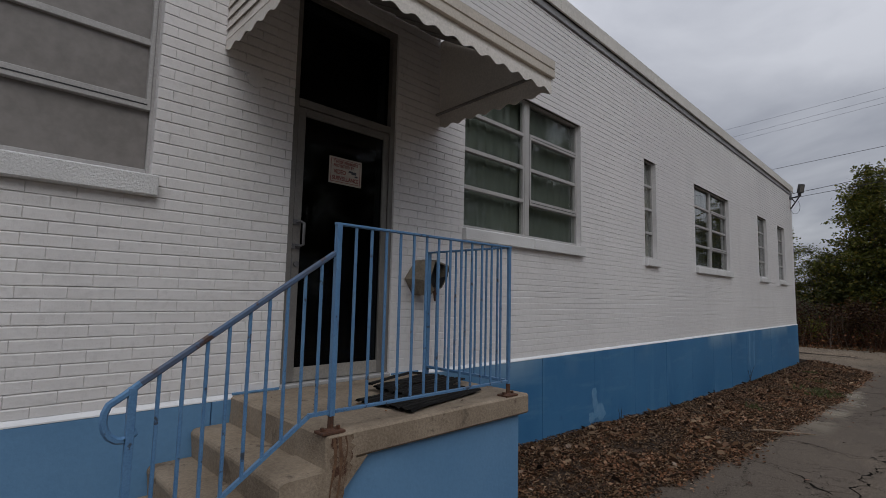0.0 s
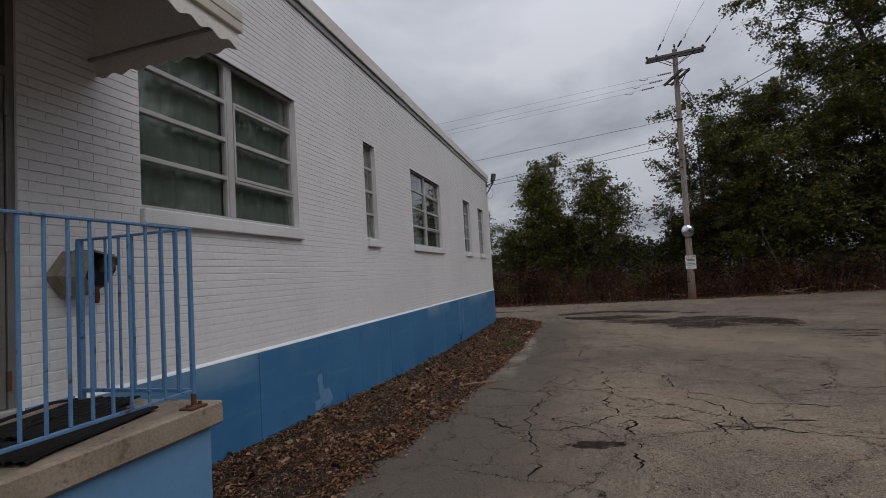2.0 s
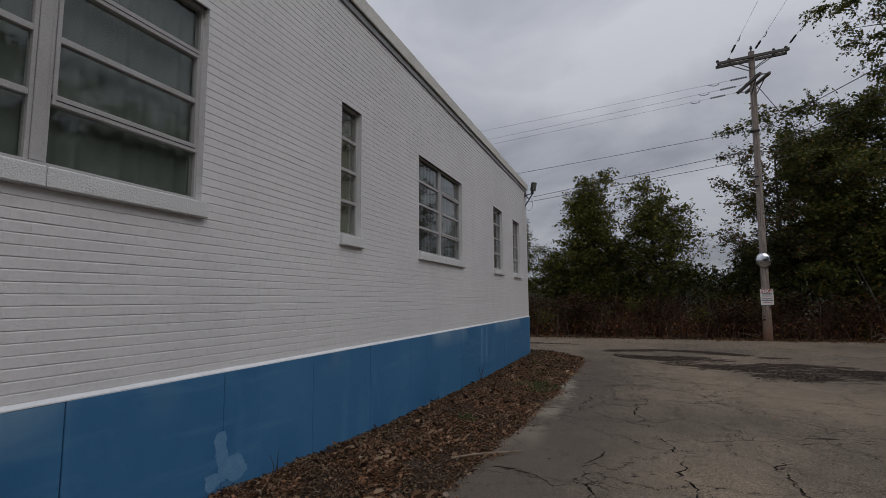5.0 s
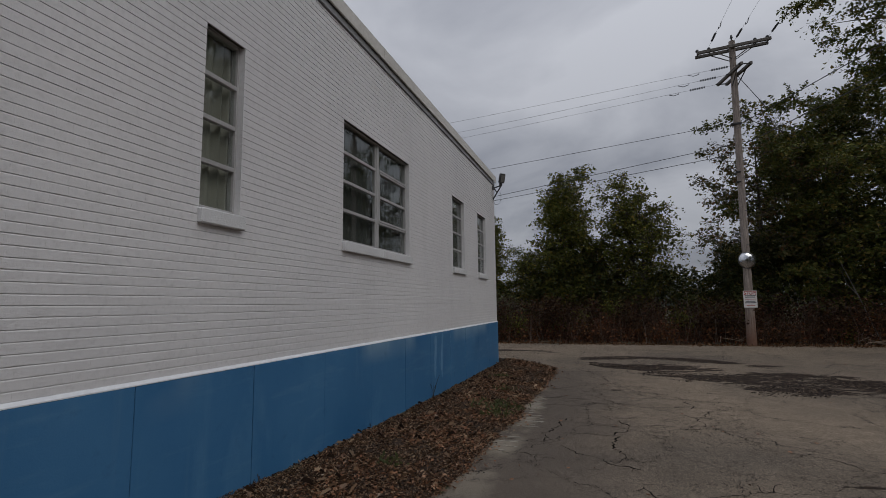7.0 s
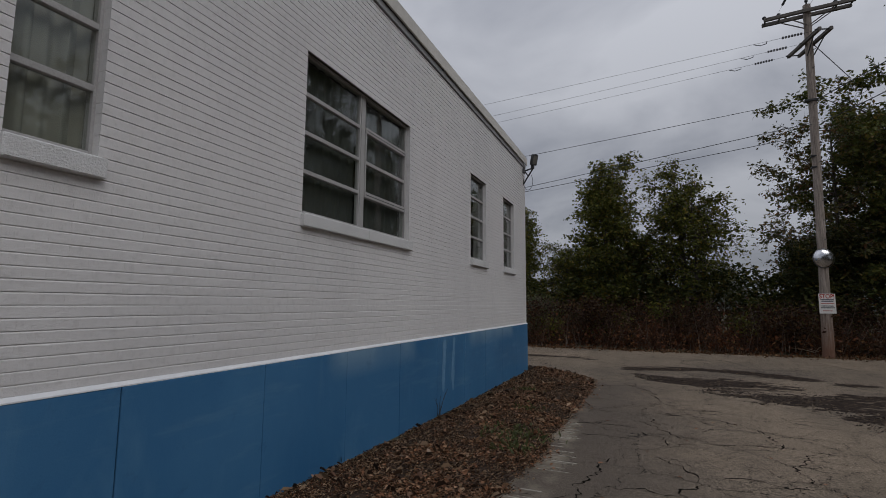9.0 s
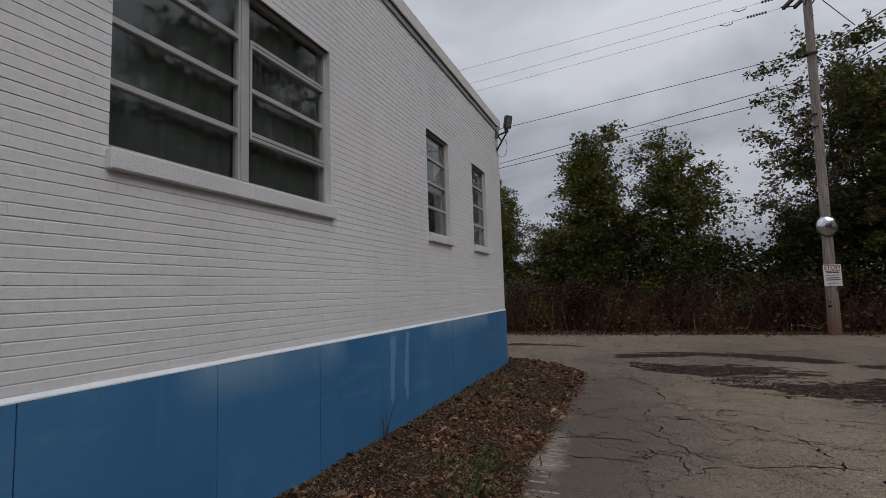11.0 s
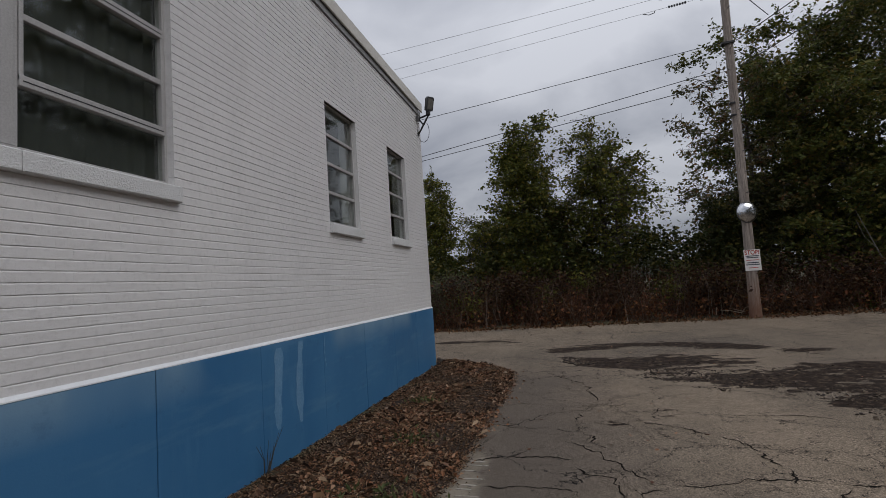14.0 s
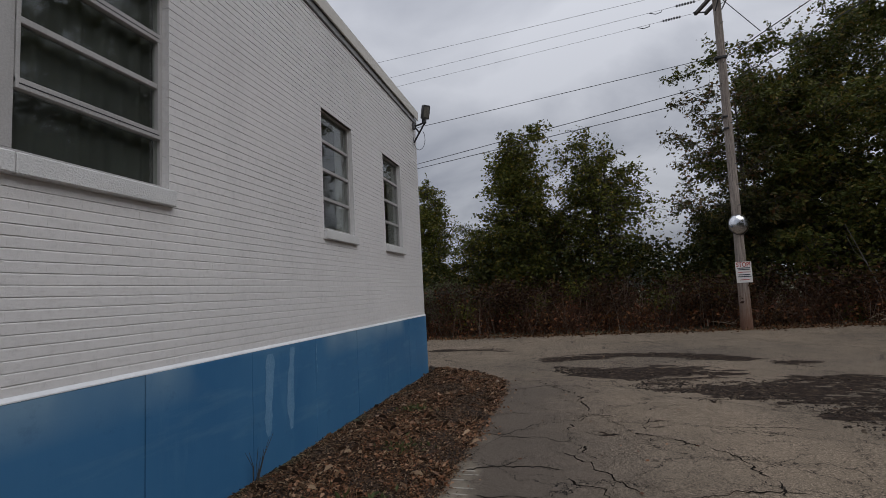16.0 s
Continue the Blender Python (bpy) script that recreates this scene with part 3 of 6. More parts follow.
for k, (x0, y0, x1, y1, bend, width) in enumerate((
        (18.45, 0.97, 15.9, 0.13, 0.08, 0.022), (15.9, 0.13, 14.25, 0.15, -0.12, 0.024), (15.87, 1.39, 15.95, -0.5, 0.0, 0.014), (15.95, -0.5, 16.64, -1.46, 0.1, 0.012),
        (14.44, 0.53, 13.42, -0.17, 0.0, 0.022), (13.42, -0.17, 13.5, -1.75, 0.02, 0.018), (15.12, -0.31, 14.2, -1.15, 0.05, 0.022), (14.2, -1.15, 13.5, -1.14, 0.0, 0.02),
        (13.73, 1.51, 13.92, 0.44, 0.12, 0.024), (13.26, 1.16, 13.26, 0.48, 0.03, 0.016), (13.7, 0.5, 13.1, 0.11, 0.2, 0.018), (13.1, 0.11, 13.34, -0.25, 0.0, 0.012))):
    crack(x0, y0, x1, y1, bend, width, k)
for k, (x0, y0, x1, y1, bend, width) in enumerate((
        (15.45, -1.07, 15.2, -2.2, 0.1, 0.014), (15.03, 1.34, 14.73, 0.32, 0.05, 0.013), (15.13, 0.97, 15.86, 0.57, -0.15, 0.012), (15.83, -0.52, 15.23, -0.5, 0.0, 0.01),
        (10.22, 1.62, 10.32, 0.8, 0.03, 0.02), (10.83, 1.33, 10.8, 0.89, 0.0, 0.018), (10.8, 0.89, 12.3, 0.66, 0.06, 0.024), (10.8, 0.89, 10.0, -0.2, 0.0, 0.02),
        (12.52, 0.26, 11.92, -0.13, 0.05, 0.024), (11.92, -0.13, 10.2, 0.05, -0.05, 0.026), (11.32, 0.69, 11.37, 0.0, 0.0, 0.014), (11.94, -0.17, 12.1, -1.15, 0.03, 0.016))):
    crack(x0, y0, x1, y1, bend, width, 20 + k)
for k, (x0, y0, x1, y1, bend, width) in enumerate((
        (13.42, -1.43, 12.1, -1.15, -0.12, 0.022), (12.1, -1.15, 11.2, -1.5, 0.1, 0.02), (6.21, 1.3, 5.62, 0.6, -0.1, 0.03), (5.62, 0.6, 6.3, -0.35, -0.1, 0.022),
        (5.62, 0.6, 4.4, 0.5, 0.03, 0.022), (5.65, 0.6, 8.77, 0.5, -0.01, 0.02), (9.62, -0.13, 6.3, -0.34, 0.03, 0.028), (6.3, -0.34, 4.6, -0.35, 0.06, 0.028),
        (9.04, -1.26, 7.29, -1.24, -0.02, 0.02), (7.29, -1.24, 5.8, -1.65, 0.05, 0.024), (7.6, 1.65, 7.43, 0.65, 0.05, 0.014), (6.25, -0.5, 5.7, -2.4, 0.03, 0.02))):
    crack(x0, y0, x1, y1, bend, width, 40 + k)
for k, (x0, y0, x1, y1, bend, width) in enumerate((
        (7.43, 0.65, 7.5, -1.16, 0.03, 0.01), (7.53, -1.16, 6.81, -2.96, -0.1, 0.02), (6.56, -1.39, 5.3, -1.04, 0.1, 0.016), (9.4, -0.6, 9.95, -3.6, 0.06, 0.018),
        (8.5, -3.3, 7.6, -2.6, 0.15, 0.022), (9.73, -3.73, 8.5, -3.3, 0.0, 0.016), (7.6, -2.6, 7.9, -4.4, 0.06, 0.018), (11.2, -1.5, 10.2, -2.6, 0.1, 0.016), (5.7, -2.4, 5.2, -4.2, 0.05, 0.018))):
    crack(x0, y0, x1, y1, bend, width, 60 + k)

def rubble():
    """Loose broken asphalt lying in the dark, worn stretch."""
    rng = np.random.default_rng(31)
    n = 5600
    y = rng.uniform(-5.6, 0.6, n)
    low = np.maximum(18.75 + 1.32 * y, 15.3)
    x = low - 0.25 + rng.beta(1.3, 2.2, n) * np.maximum(0.3, 20.1 + 0.35 * y - low)
    keep = np.array([noise.noise((float(a) * 1.1, float(b) * 0.8, 4)) > -0.08 for a, b in zip(x, y)])
    x, y = x[keep], y[keep]
    n = len(x)
    size = 0.007 + 0.045 * rng.beta(0.9, 6, n)
    c = np.stack([x, y, np.array([ground_z(float(v)) for v in x])], 1)
    a = rng.uniform(0, math.tau, (n, 1)) + np.arange(5)[None] * math.tau / 5 + rng.uniform(-0.4, 0.4, (n, 5))
    r = size[:, None] * rng.uniform(0.6, 1.3, (n, 5))
    base_ring = np.stack([np.cos(a) * r, np.sin(a) * r, np.full((n, 5), -0.005)], 2)
    top_ring = base_ring * np.array([0.72, 0.72, 0]) + np.array([0, 0, 1.0]) * (size[:, None, None] * rng.uniform(0.25, 0.7, (n, 5, 1)))
    v = (np.concatenate([base_ring, top_ring], 1) + c[:, None]).reshape(-1, 3)
    i = np.arange(n)[:, None] * 10
    f = np.concatenate([i + np.array([q]) for k in range(5) for q in ((k, (k + 1) % 5, 5 + (k + 1) % 5), (k, 5 + (k + 1) % 5, 5 + k))] + [i + np.array([q]) for q in ((5, 6, 7), (5, 7, 8), (5, 8, 9))], 0)
    mat = leafy("asphalt_rubble", (0.0, (0.015, 0.0105, 0.008)), (0.6, (0.045, 0.032, 0.023)), (0.9, (0.12, 0.09, 0.065)), (1.0, (0.22, 0.175, 0.13)), glow=0.0)
    tagged(new("asphalt_rubble", np_mesh("asphalt_rubble", v, f, mat)), "loose broken asphalt in the dark worn patch", "rubble", kind="stuff")


rubble()

# mulch bed along the foundation
m = Shape()
rows = []
for i in range(640):
    x = 2.55 + i * 17.4 / 639
    e = bed_edge(x)
    row = []
    for j in range(42):
        t = j / 41
        y = 3.34 + (e - 3.34) * t
        lift = bed_lift(x, t) + 0.03 * noise.noise((x * 2.2, y * 2.2, 1)) * min(1, (1 - t) * 4) + (0.018 * noise.noise((x * 7, y * 7, 4)) + 0.012 * noise.noise((x * 19, y * 19, 7)) - 0.008) * min(1, (1 - t) * 6)
        row.append((x, y, ground_z(x) + (lift + 0.008 if j < 41 else -0.02)))
    rows.append(row)
m.strip(rows)
solid("mulch_bed", m, SOIL, "mulch bed of dark soil covered in dead leaves", "flower bed", "structure", smooth=50)


def bed_z(x, y):
    t = (3.34 - y) / (3.34 - bed_edge(x))
    lift = bed_lift(x, t) + 0.03 * noise.noise((x * 2.2, y * 2.2, 1)) * max(0, min(1, (1 - t) * 4))
    return ground_z(x) + lift + 0.012


# ---- the building ----
Y = 3.303          # face of the bricks
LEFT, RIGHT, BACK = -7.0, 19.62, 17.0
COURSE, Z_BRICK = 0.0686, 0.856
HEAD, SILL_TOP, EAVES = 3.888, 2.223, 5.18
OPENINGS = {
    "window_1": (-1.56, 0.745, SILL_TOP, HEAD),
    "door_1": (1.63, 2.605, 0.80, HEAD),
    "window_2": (3.49, 5.79, SILL_TOP, HEAD),
    "window_3": (7.815, 8.30, SILL_TOP, HEAD),
    "window_4": (10.178, 12.47, SILL_TOP, HEAD),
    "window_5": (15.055, 16.04, SILL_TOP, HEAD),
    "window_6": (17.365, 18.345, SILL_TOP, HEAD),
}


def wall_with_openings(x0, x1, z0, z1, yf, yb, holes):
    xs = sorted({x0, x1, *(h[0] for h in holes), *(h[1] for h in holes)})
    zs = sorted({z0, z1, *(h[2] for h in holes), *(h[3] for h in holes)})
    s = Shape()

    def filled(i, j):
        if not (0 <= i < len(xs) - 1 and 0 <= j < len(zs) - 1):
            return False
        cx, cz = (xs[i] + xs[i + 1]) / 2, (zs[j] + zs[j + 1]) / 2
        return not any(h[0] < cx < h[1] and h[2] < cz < h[3] for h in holes)

    for i in range(len(xs) - 1):
        for j in range(len(zs) - 1):
            if not filled(i, j):
                continue
            a0, a1, c0, c1 = xs[i], xs[i + 1], zs[j], zs[j + 1]
            s.add([(a0, yf, c0), (a1, yf, c0), (a1, yf, c1), (a0, yf, c1)], [(0, 1, 2, 3)])
            s.add([(a0, yb, c0), (a0, yb, c1), (a1, yb, c1), (a1, yb, c0)], [(0, 1, 2, 3)])
            if not filled(i - 1, j):
                s.add([(a0, yf, c0), (a0, yf, c1), (a0, yb, c1), (a0, yb, c0)], [(0, 1, 2, 3)])
            if not filled(i + 1, j):
                s.add([(a1, yf, c0), (a1, yb, c0), (a1, yb, c1), (a1, yf, c1)], [(0, 1, 2, 3)])
            if not filled(i, j - 1):
                s.add([(a0, yf, c0), (a0, yb, c0), (a1, yb, c0), (a1, yf, c0)], [(0, 1, 2, 3)])
            if not filled(i, j + 1):
                s.add([(a0, yf, c1), (a1, yf, c1), (a1, yb, c1), (a0, yb, c1)], [(0, 1, 2, 3)])
    return s


wall_south = solid("wall_south", wall_with_openings(LEFT, RIGHT - 0.007, -0.8, EAVES + 0.05, Y + 0.0145, Y + 0.30, list(OPENINGS.values())), WHITE,
                   "long painted white brick wall above a blue base", "wall", "structure", fix=False)
solid("wall_east", Shape().box(RIGHT - 0.3, RIGHT - 0.007, Y + 0.302, BACK, -0.8, EAVES + 0.05), WHITE, "painted white brick end wall", "wall", "structure")
solid("wall_west", Shape().box(LEFT, LEFT + 0.3, Y + 0.302, BACK, -0.8, EAVES + 0.05), WHITE, "painted white brick end wall", "wall", "structure")
solid("wall_north", Shape().box(LEFT + 0.302, RIGHT - 0.31, BACK - 0.3, BACK, -0.8, EAVES + 0.05), WHITE, "painted white brick back wall", "wall", "structure")
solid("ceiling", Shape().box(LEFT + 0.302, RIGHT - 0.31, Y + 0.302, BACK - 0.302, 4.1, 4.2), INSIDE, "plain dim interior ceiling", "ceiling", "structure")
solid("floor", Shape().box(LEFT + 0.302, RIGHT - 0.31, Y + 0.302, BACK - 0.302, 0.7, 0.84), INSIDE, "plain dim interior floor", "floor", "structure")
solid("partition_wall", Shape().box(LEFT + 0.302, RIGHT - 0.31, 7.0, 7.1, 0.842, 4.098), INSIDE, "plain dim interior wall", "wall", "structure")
solid("roof", Shape().box(LEFT, RIGHT - 0.01, Y + 0.02, BACK, EAVES + 0.052, EAVES + 0.2), ROOFING, "flat dark roof", "roof", "structure")

# roof edge: flashing strip, then the coping in lengths
edge = thing("roof_edge", (0, 0, 0), "cream metal roof coping over a grey flashing strip", "roof edge", kind="structure")
f = Shape().box(LEFT, RIGHT + 0.02, Y - 0.022, Y + 0.05, EAVES - 0.03, EAVES + 0.065, 0.004)
f.box(RIGHT - 0.05, RIGHT + 0.022, Y + 0.052, BACK, EAVES - 0.03, EAVES + 0.065, 0.004)
part("flashing", f, FLASHING, edge, "grey weathered flashing")
x = LEFT
while x < RIGHT - 0.1:
    x1 = min(x + 3.05, RIGHT + 0.05)
    part("coping", Shape().prism([(Y - 0.05, EAVES + 0.066), (Y - 0.058, EAVES + 0.072), (Y - 0.06, EAVES + 0.265), (Y - 0.05, EAVES + 0.277), (Y + 0.2, EAVES + 0.26), (Y + 0.2, EAVES + 0.205), (Y - 0.03, EAVES + 0.205), (Y - 0.035, EAVES + 0.066)], "x", x + 0.002, x1 - 0.002), COPING, edge)
    x += 3.05
part("coping", Shape().box(RIGHT - 0.2, RIGHT + 0.05, Y + 0.202, BACK, EAVES + 0.066, EAVES + 0.27, 0.006), COPING, edge)

# blue base sheets, with a white-painted ledge over them
base = thing("foundation_base", (0, 0, 0), "blue painted foundation sheets with pale touch-ups and a white ledge", "wall base", kind="structure")
PANEL = 1.228
k = 0
while RIGHT - k * PANEL > LEFT:
    x1, x0 = RIGHT + 0.012 - k * PANEL - (0.04 if k else 0), max(LEFT, RIGHT - 0.028 - (k + 1) * PANEL)
    j = 0.0015 * ((k * 7) % 3)
    # sheets ending left of x = 2.9 take the stoop's lighter blue
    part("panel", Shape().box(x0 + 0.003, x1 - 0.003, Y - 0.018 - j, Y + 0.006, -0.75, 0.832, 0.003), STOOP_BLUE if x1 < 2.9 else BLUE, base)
    k += 1
part("panel", Shape().box(RIGHT - 0.006, RIGHT + 0.012, Y + 0.008, BACK, -0.75, 0.832, 0.003), BLUE, base)
part("ledge", Shape().prism([(Y - 0.020, 0.834), (Y - 0.020, 0.842), (Y - 0.003, 0.865), (Y + 0.006, 0.865), (Y + 0.006, 0.834)], "x", LEFT, RIGHT + 0.014), LEDGE, base, "white painted ledge line")


def streak(x, z0, z1, w, seed):
    random.seed(seed)
    s, n = Shape(), 14
    l, r = [], []
    for i in range(n):
        t = i / (n - 1)
        z = z0 + (z1 - z0) * t
        c, hw = x + 0.05 * math.sin(t * 3 + seed) * (1 - t), 0.7 * w * (0.86 + 0.14 * math.sin(t * 5 + seed * 2)) * (0.4 + 0.6 * min(1, (1 - t) * 4, 0.35 + t * 5)) + random.uniform(-0.012, 0.012)
        l.append((c - hw, Y - 0.0216 - 0.0003 * seed, z))
        r.append((c + hw, Y - 0.0216 - 0.0003 * seed, z))
    s.strip([l, r])
    part("paint_streak", s, STREAK, base, "pale faded paint streak")


streak(13.70, 0.78, -0.02, 0.12, 1)
streak(14.12, 0.80, -0.06, 0.10, 2)
streak(14.72, 0.80, 0.42, 0.012, 3)
streak(6.10, 0.36, -0.04, 0.11, 4)
streak(6.24, 0.14, -0.08, 0.17, 5)
streak(5.98, 0.05, -0.08, 0.12, 6)


# ---- windows ----
def drape(x0, x1, y, material, parent, folds, depth, z0=None, z1=None, seed=0):
    random.seed(seed)
    s, n = Shape(), int(folds * 6)
    z0, z1 = SILL_TOP - 0.1 if z0 is None else z0, HEAD + 0.05 if z1 is None else z1
    ph = [random.uniform(-0.8, 0.8) for _ in range(n + 1)]
    rows = []
    for z in np.linspace(z0, z1, 5):
        rows.append([(x0 + (x1 - x0) * i / n, y + depth * math.sin(i * math.tau / 6 + ph[i // 6] + 0.3 * z) * (0.7 + 0.3 * math.sin(i * 0.37)), float(z)) for i in range(n + 1)])
    s.strip(rows)
    return part("curtain", s, material, parent, smooth=60, fix=False)


def window(name, label, columns, cloth, material, sash_right=True):
    x0, x1, z0, z1 = OPENINGS[name]
    w = thing(name, (0, 0, 0), label, "window", kind="structure")
    yf = Y + 0.070                                  # outer face of the frame
    fr = Shape()
    t = 0.024
    fr.box(x0, x0 + t, yf, yf + 0.07, z0, z1, 0.003).box(x1 - t, x1, yf, yf + 0.07, z0, z1, 0.003)
    fr.box(x0 + t, x1 - t, yf + 0.001, yf + 0.07, z1 - 0.025, z1, 0.003).box(x0 + t, x1 - t, yf - 0.004, yf + 0.07, z0 - 0.008, z0 + 0.038, 0.003)
    part("window_frame", fr, WINDOW_FRAME, w)
    bays = [(x0 + t, x1 - t)]
    if columns == 2:
        c = (x0 + x1) / 2
        part("mullion", Shape().box(c - 0.034, c + 0.034, yf - 0.006, yf + 0.07, z0 + 0.039, z1 - 0.026, 0.003), WINDOW_FRAME, w)
        for side in (-1, 1):
            m0, m1 = sorted((c + side * 0.0355, c + side * 0.060))
            part("stile", Shape().box(m0, m1, yf + 0.002, yf + 0.06, z0 + 0.039, z1 - 0.026, 0.002), WINDOW_FRAME, w)
        bays = [(x0 + t, c - 0.061), (c + 0.061, x1 - t)]
    for b, (a0, a1) in enumerate(bays):
        lo, hi = z0 + 0.039, z1 - 0.026
        step = (hi - lo) / 4
        swing = columns == 2 and b == 1 and sash_right
        if swing:
            part("sash", Shape().box(a0 + 0.001, a0 + 0.026, yf - 0.008, yf + 0.05, lo + step, hi - step, 0.003).box(a1 - 0.026, a1 - 0.001, yf - 0.008, yf + 0.05, lo + step, hi - step, 0.003), WINDOW_FRAME, w)
        for r in range(1, 4):
            z, h = lo + r * step, 0.021
            if swing and r in (1, 3):
                h = 0.034
            part("glazing_bar", Shape().box(a0 + 0.001, a1 - 0.001, yf - (0.012 if h > 0.03 else 0.0), yf + 0.05, z - h, z + h, 0.003), WINDOW_FRAME, w)
            if h > 0.03:
                part("sash_gap", Shape().box(a0 + 0.02, a1 - 0.02, yf - 0.0135, yf - 0.0115, z - 0.006, z + 0.002), BLACK, w)
        for r in range(4):
            p = part("pane", Shape().box(a0 + 0.002, a1 - 0.002, yf + 0.026, yf + 0.03, lo + r * step + (0.018 if r else -0.004), lo + (r + 1) * step - (0.018 if r < 3 else -0.004)), SCREEN if cloth == "painted" else GLASS, w)
            p.visible_shadow = cloth == "painted"
    # strip under the head, coloured dark to paint in the recess's shade
    part("lintel", Shape().box(x0 + 0.002, x1 - 0.002, Y + 0.0145, yf - 0.014, z1 - 0.012, z1 + 0.02, 0.002), LINTEL_SHADED, w, "dark lintel strip carrying the shade under the window head")
    ends = 0.012
    n = 2 if columns == 2 else 1
    for i in range(n):
        s0, s1 = x0 - ends + (x1 - x0 + 0.04) * i / n, x0 - ends + (x1 - x0 + 0.04) * (i + 1) / n - (0.004 if i < n - 1 else 0)
        part("window_sill", Shape().box(s0, s1, Y - 0.05, yf + 0.0, z0 - 0.135, z0 - 0.008, 0.008), SILL, w, "rough painted masonry sill")
    if cloth == "drape":
        drape(x0 - 0.05, x1 + 0.05, yf + 0.10, material, w, (x1 - x0) * (11 if columns == 1 else 7), 0.034 if columns == 1 else 0.018, seed=int(x0 * 10))
    return w


window("window_1", "large white-framed window with panes painted over in grey", 2, "painted", None)
window("window_2", "large paired window with horizontal panes and grey-green drapes", 2, "drape", GREEN_DRAPE)
window("window_3", "tall narrow window with four panes and pale curtains", 1, "drape", CURTAIN)
window("window_4", "large paired window with dark panes reflecting trees", 2, "drape", DARK_DRAPE)
window("window_5", "tall four-paned window with dark panes", 1, "", None)
window("window_6", "tall four-paned window with dark panes near the corner", 1, "", None)


# ---- the door ----
def build_door():
    x0, x1, z0, z1 = OPENINGS["door_1"]
    d = thing("door_1", (0, 0, 0), "closed dark glass entrance door in a dull aluminium frame", "door", kind="structure")
    y, zt = Y + 0.025, 2.945
    fr = Shape().box(x0, x0 + 0.05, y, y + 0.1, 0.86, z1, 0.003).box(x1 - 0.05, x1, y, y + 0.1, 0.86, z1, 0.003)
    fr.box(x0 + 0.05, x1 - 0.05, y, y + 0.1, z1 - 0.05, z1, 0.003).box(x0 + 0.05, x1 - 0.05, y, y + 0.1, zt, zt + 0.06, 0.003)
    part("door_frame", fr, DOOR_METAL, d)
    part("threshold", Shape().box(x0, x1, Y - 0.02, y + 0.16, 0.852, 0.882, 0.006), ALU, d, "worn metal threshold")
    p = part("transom_pane", Shape().box(x0 + 0.051, x1 - 0.051, y + 0.05, y + 0.056, zt + 0.061, z1 - 0.051), DOOR_GLASS, d)
    p.visible_shadow = False
    l0, l1, lz0, lz1 = x0 + 0.055, x1 - 0.055, 0.888, zt - 0.005
    lf = Shape().box(l0, l0 + 0.066, y + 0.012, y + 0.056, lz0, lz1, 0.003).box(l1 - 0.052, l1, y + 0.012, y + 0.056, lz0, lz1, 0.003)
    lf.box(l0 + 0.066, l1 - 0.052, y + 0.012, y + 0.056, lz1 - 0.06, lz1, 0.003)
    leaf = part("door_leaf", lf, DOOR_METAL, d)
    part("bottom_rail", Shape().box(l0 + 0.066, l1 - 0.052, y + 0.012, y + 0.056, lz0, lz0 + 0.10, 0.003), KICK, leaf, "pale worn bottom rail")
    p = part("door_pane", Shape().box(l0 + 0.066, l1 - 0.052, y + 0.03, y + 0.036, lz0 + 0.10, lz1 - 0.06), DOOR_GLASS, leaf)
    p.visible_shadow = False
    hz, hx = 1.965, l0 + 0.034
    h = Shape().tube([(hx, y + 0.012, hz - 0.09), (hx, y - 0.045, hz - 0.09), (hx + 0.02, y - 0.06, hz - 0.08), (hx + 0.02, y - 0.06, hz + 0.08), (hx, y - 0.045, hz + 0.09), (hx, y + 0.012, hz + 0.09)], 0.011, 10)
    h.box(hx - 0.045, hx + 0.03, y + 0.004, y + 0.011, hz - 0.11, hz - 0.07, 0.002).box(hx - 0.045, hx + 0.03, y + 0.004, y + 0.011, hz + 0.07, hz + 0.11, 0.002)
    part("door_handle", h, GREY_METAL, leaf, "grey metal pull handle", smooth=40)
    lk = Shape().tube([(hx + 0.005, y + 0.012, hz - 0.22), (hx + 0.005, y - 0.002, hz - 0.22)], 0.02, 14)
    lk.box(hx - 0.045, hx - 0.03, y + 0.002, y + 0.011, hz - 0.30, hz - 0.18, 0.002)
    part("lock", lk, GREY_METAL, leaf, "round lock cylinder", smooth=40)
    for z in (1.05, 1.9, 2.75):
        part("hinge", Shape().tube([(l1 + 0.004, y - 0.004, z - 0.06), (l1 + 0.004, y - 0.004, z + 0.06)], 0.012, 8), RUST if z < 1.2 else DOOR_METAL, d, smooth=40)
    return y + 0.03


DOOR_Y = build_door()


def lettering(name, text, size, m, material, parent, width=None):
    c = bpy.data.curves.new(name, "FONT")
    c.body, c.size, c.align_x, c.align_y, c.extrude = text, size, "CENTER", "CENTER", 0.0006
    c.offset = size * 0.022
    tmp = bpy.data.objects.new(name, c)
    scene.collection.objects.link(tmp)
    me = bpy.data.meshes.new_from_object(tmp.evaluated_get(bpy.context.evaluated_depsgraph_get()))
    bpy.data.objects.remove(tmp)
    xs = [v.co.x for v in me.vertices]
    k = width / (max(xs) - min(xs)) if width else 1
    me.transform(m @ Matrix.Diagonal((k, 1, 1, 1)))
    me.materials.append(material)
    ob = new(name, me)
    ob.parent = parent
    return ob


